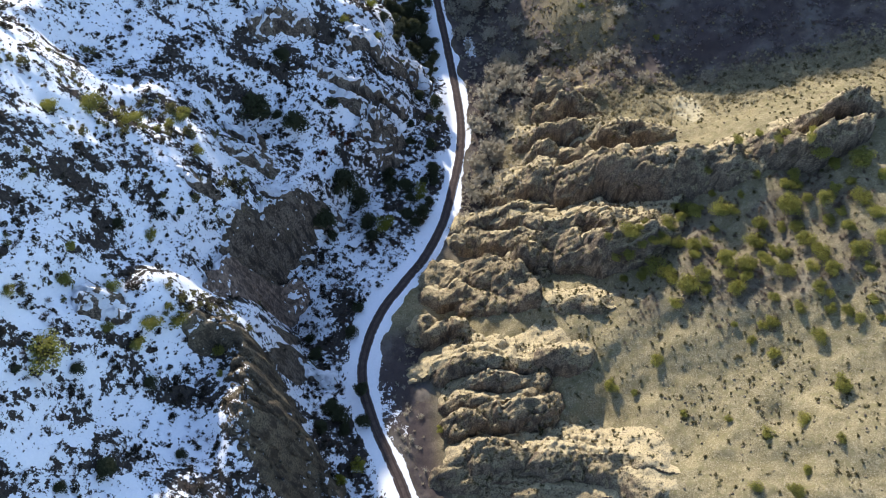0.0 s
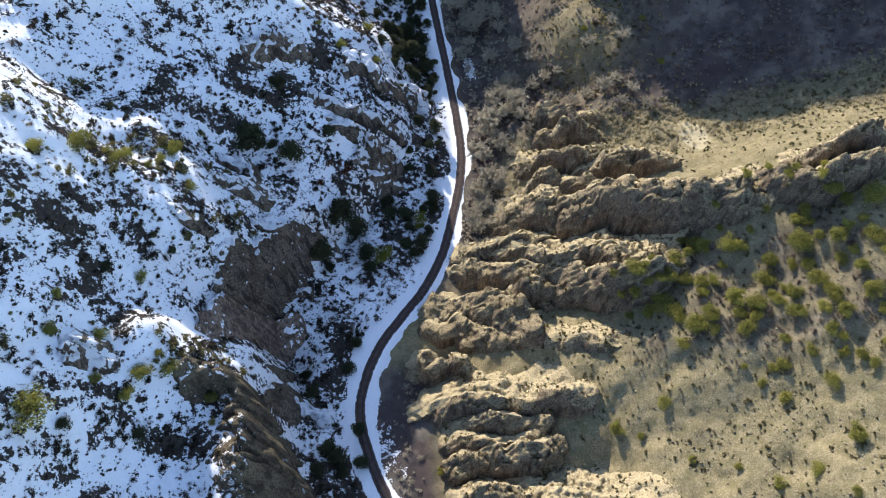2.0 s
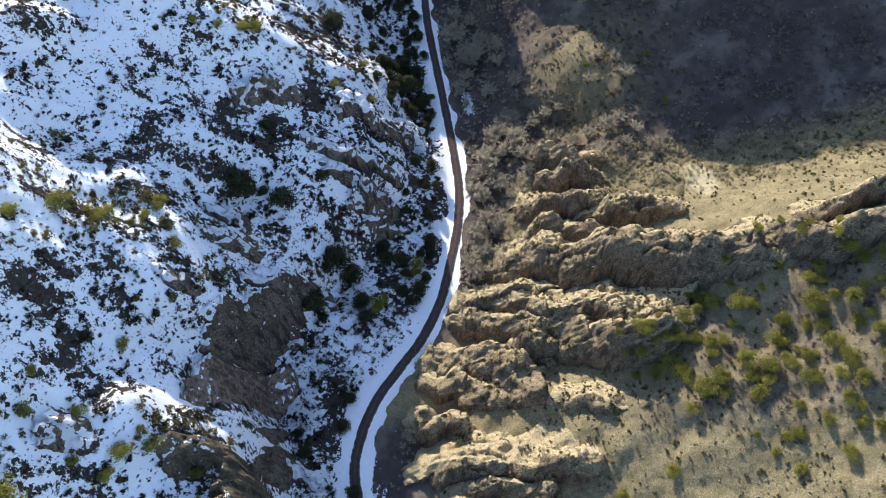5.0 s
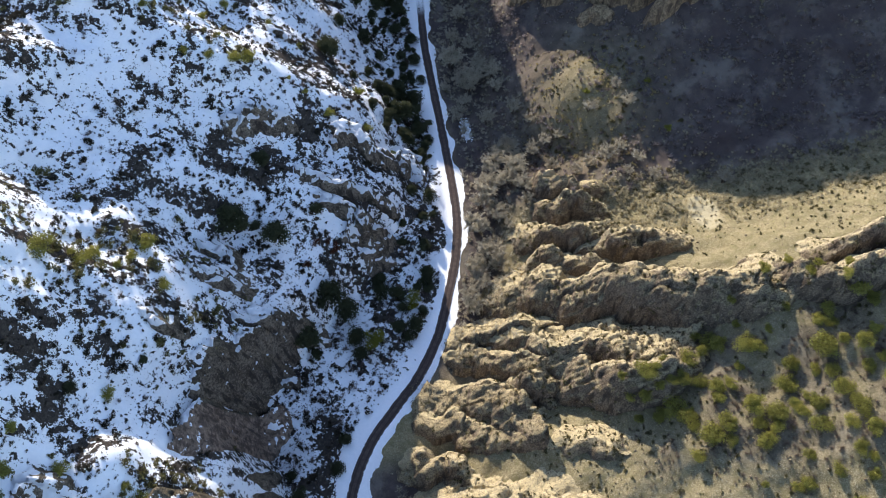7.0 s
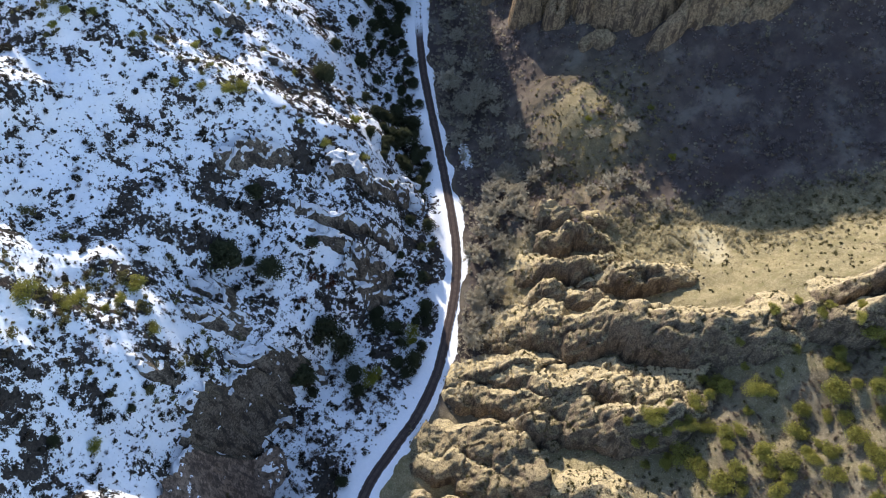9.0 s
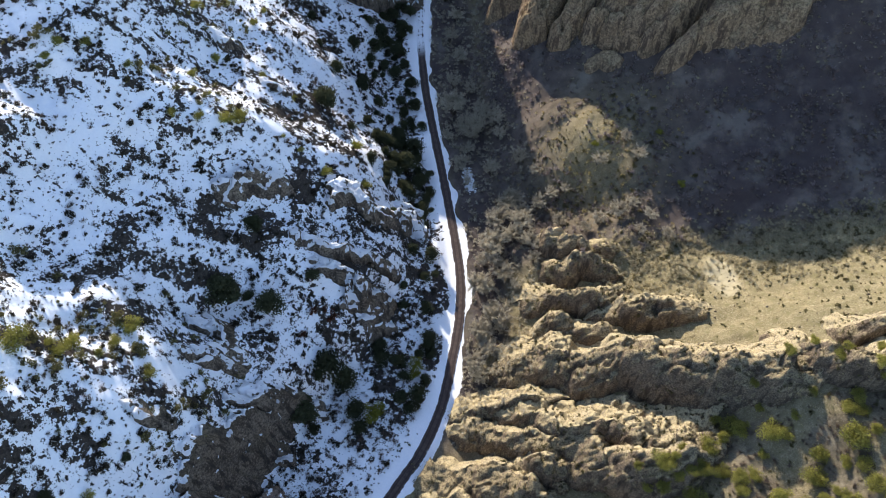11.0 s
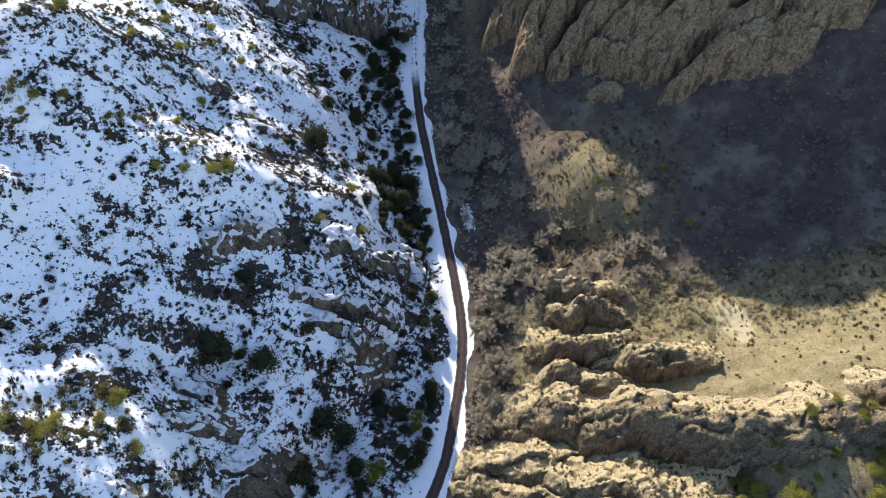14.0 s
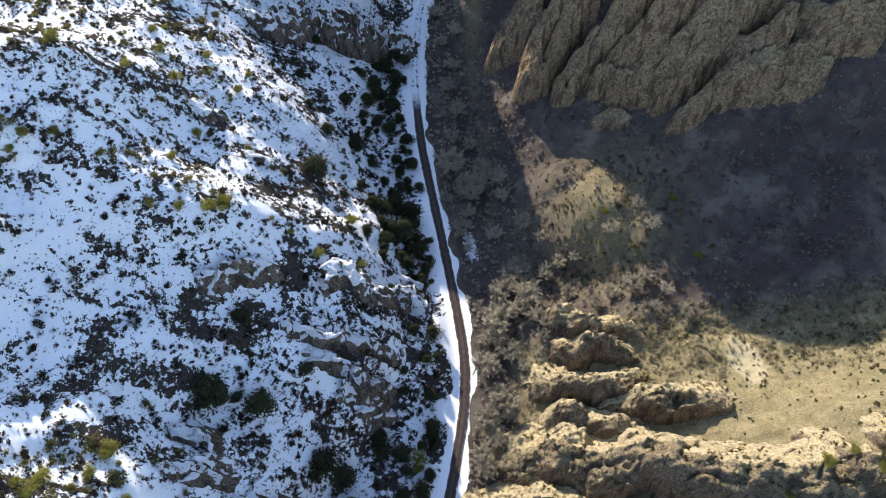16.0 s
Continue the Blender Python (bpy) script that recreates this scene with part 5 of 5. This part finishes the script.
shrubs = [shrub_shape(200 + k, 48, 0.18) for k in range(8)]
bushes = [shrub_shape(260 + k, 96, 0.135) for k in range(8)]
scatter("shrubs", bushes, strewn(10, 12000, -150, 4, 30, 390, (0.6, 2.0), on_patches), LEAF_SHRUB, "dark rounded shrubs standing in snow", 90)
small = [shrub_shape(200 + k, 34, 0.19) for k in range(8)]
fine = [shrub_shape(290 + k, 9, 0.36) for k in range(6)]
scatter("shrubs", fine, strewn(9, 34000, -150, 4, 30, 390, (0.15, 0.5), on_open_snow), LEAF_SHRUB, "fine dark stems and tufts dotting the snow", 89)
scatter("shrubs", small, strewn(11, 14000, -150, 4, 30, 390, (0.3, 0.9), on_snowy), LEAF_SHRUB, "small dark shrubs poking through snow", 91)
twigs = [twig_shape(220 + k) for k in range(6)]
scatter("brush", twigs, strewn(12, 8500, -150, 4, 30, 390, (0.6, 1.9), on_snowy), TWIG_BROWN, "brown bare brush on the snowy slope", 92)
scatter("brush", twigs, strewn(13, 2600, -65, 4, 40, 390, (0.9, 2.4), in_gully), TWIG_BROWN, "bare brush in the snowy gully", 93)
scatter("brush", twigs, strewn(14, 5000, -16, 40, 40, 390, (0.9, 2.4), by_creek), TWIG_GREY, "grey bare brush along the creek", 94)
thick = [twig_shape(230 + k, 46, 0.052) for k in range(6)]
scatter("brush", thick, strewn(15, 11000, 10, 170, 198, 390, (0.7, 2.3), in_hollow), TWIG_MAUVE, "brown bare brush filling the shaded hollow", 95)
scatter("scrub", shrubs, strewn(16, 3000, 10, 170, 198, 390, (0.3, 1.1), in_hollow), TWIG_BROWN, "low brown scrub in the shaded hollow", 96)
scatter("scrub", shrubs, strewn(17, 8000, 0, 170, 24, 206, (0.2, 1.1), on_dry), LEAF_SAGE, "low sage scrub on the dry slope", 97)
tuft = [twig_shape(240 + k, 14, 0.05) for k in range(4)]
scatter("grass", tuft, strewn(18, 18000, 0, 170, 24, 206, (0.25, 0.7), on_dry), STRAW, "straw-coloured grass tufts on the dry slope", 98)
scatter("scrub", bushes, strewn(19, 8000, -150, -45, 30, 390, (0.8, 2.5), on_crests), LEAF_DULL, "olive-brown scrub along the snowy crests", 99)


def stone_shape(seed):
    """A small angular stone: a squashed, knocked-about octahedron."""
    rng = np.random.default_rng(seed)
    v = np.array([(1, 0, 0), (0, 1, 0), (-1, 0, 0), (0, -1, 0), (0, 0, 0.8), (0, 0, -0.6)], float) * rng.uniform(0.6, 1.2, (6, 3)) + rng.normal(size=(6, 3)) * 0.12
    return v, np.array([(0, 1, 4), (1, 2, 4), (2, 3, 4), (3, 0, 4), (1, 0, 5), (2, 1, 5), (3, 2, 5), (0, 3, 5)])


def on_rock(x, y):
    h = on_ribs(x, y)
    flat = np.abs(on_ribs(x, y + 0.8) - h) < 0.9
    return (h > 0.3) * flat * (0.25 + 0.75 * smooth(fbm(x / 5, y / 5, 0.0, 2, 93), -0.2, 0.4))


scatter("scrub", small, strewn(27, 9000, -10, 135, 45, 218, (0.25, 0.95), on_rock), LEAF_SAGE, "low olive scrub rooted on the tops of the ribs", 107)
scatter("grass", tuft, strewn(28, 12000, -10, 135, 45, 218, (0.3, 0.8), on_rock), STRAW, "dry grass tufts on the tops of the ribs", 108)


def under_junipers(x, y):
    return smooth(x, 48, 62) * smooth(x, 132, 120) * smooth(y, 88, 104) * smooth(y, 154, 140) * (0.2 + 0.8 * smooth(fbm(x / 7, y / 7, 0.0, 3, 95), -0.2, 0.35))


scatter("brush", twigs, strewn(29, 3200, 45, 135, 85, 156, (0.5, 1.5), under_junipers), TWIG_BROWN, "grey bare brush between the junipers", 109)


def on_bank(x, y):
    d = -road_side(x, y)
    return np.exp(-((d - 7.5) / 2.2) ** 2) * np.exp(-((y - 140) / 9) ** 2)


scatter("shrubs", bushes, strewn(30, 900, -40, 0, 120, 165, (0.35, 0.9), on_bank), LEAF_DARK, "small round evergreen shrubs on the snow bank", 110)


stones = [stone_shape(280 + k) for k in range(6)]
scatter("stones", stones, strewn(20, 12000, 0, 170, 24, 210, (0.12, 0.6), on_dry), ROCK_DRY_SHADED, "loose tan stones on the dry slope", 100)
scatter("stones", stones, strewn(21, 3000, -150, 0, 30, 390, (0.2, 0.9), on_snowy), ROCK_SNOWY, "loose dark stones among the snow", 101)


def behind_ribs(x, y):
    return smooth(y, 178, 192) * smooth(y, 216, 206) * smooth(x, 52, 66) * (0.35 + 0.65 * smooth(fbm(x / 6, y / 6, 0.0, 3, 89), -0.2, 0.3)) * (1 - np.exp(-(((x - 91) / 6) ** 2 + ((y - 190 + 0.5 * (x - 91)) / 11) ** 2)))


scatter("brush", twigs, strewn(22, 8000, 50, 170, 178, 218, (0.7, 1.9), behind_ribs), TWIG_TAN, "pale tan brush behind the ribs of rock", 102)
scatter("scrub", small, strewn(23, 420, 50, 170, 178, 212, (0.7, 1.9), behind_ribs), LEAF_SAGE, "olive scrub behind the ribs of rock", 103)
scatter("brush", twigs, strewn(24, 5500, 10, 170, 198, 390, (0.5, 1.5), in_hollow), TWIG_TAN, "pale bare brush in the hollow", 104)


def in_glade(x, y):
    return np.exp(-(((x - 60) / 19) ** 2 + ((y - 240) / 24) ** 2)) * (0.3 + 0.7 * smooth(fbm(x / 7, y / 7, 0.0, 3, 91), -0.2, 0.3))


scatter("scrub", bushes, strewn(25, 1700, 20, 110, 200, 290, (0.5, 1.5), in_glade), LEAF_SAGE, "olive scrub on the sunlit part of the hollow", 105)
scatter("brush", twigs, strewn(26, 5200, 20, 110, 200, 290, (0.6, 1.5), in_glade), STRAW, "straw-coloured brush on the sunlit part of the hollow", 106)
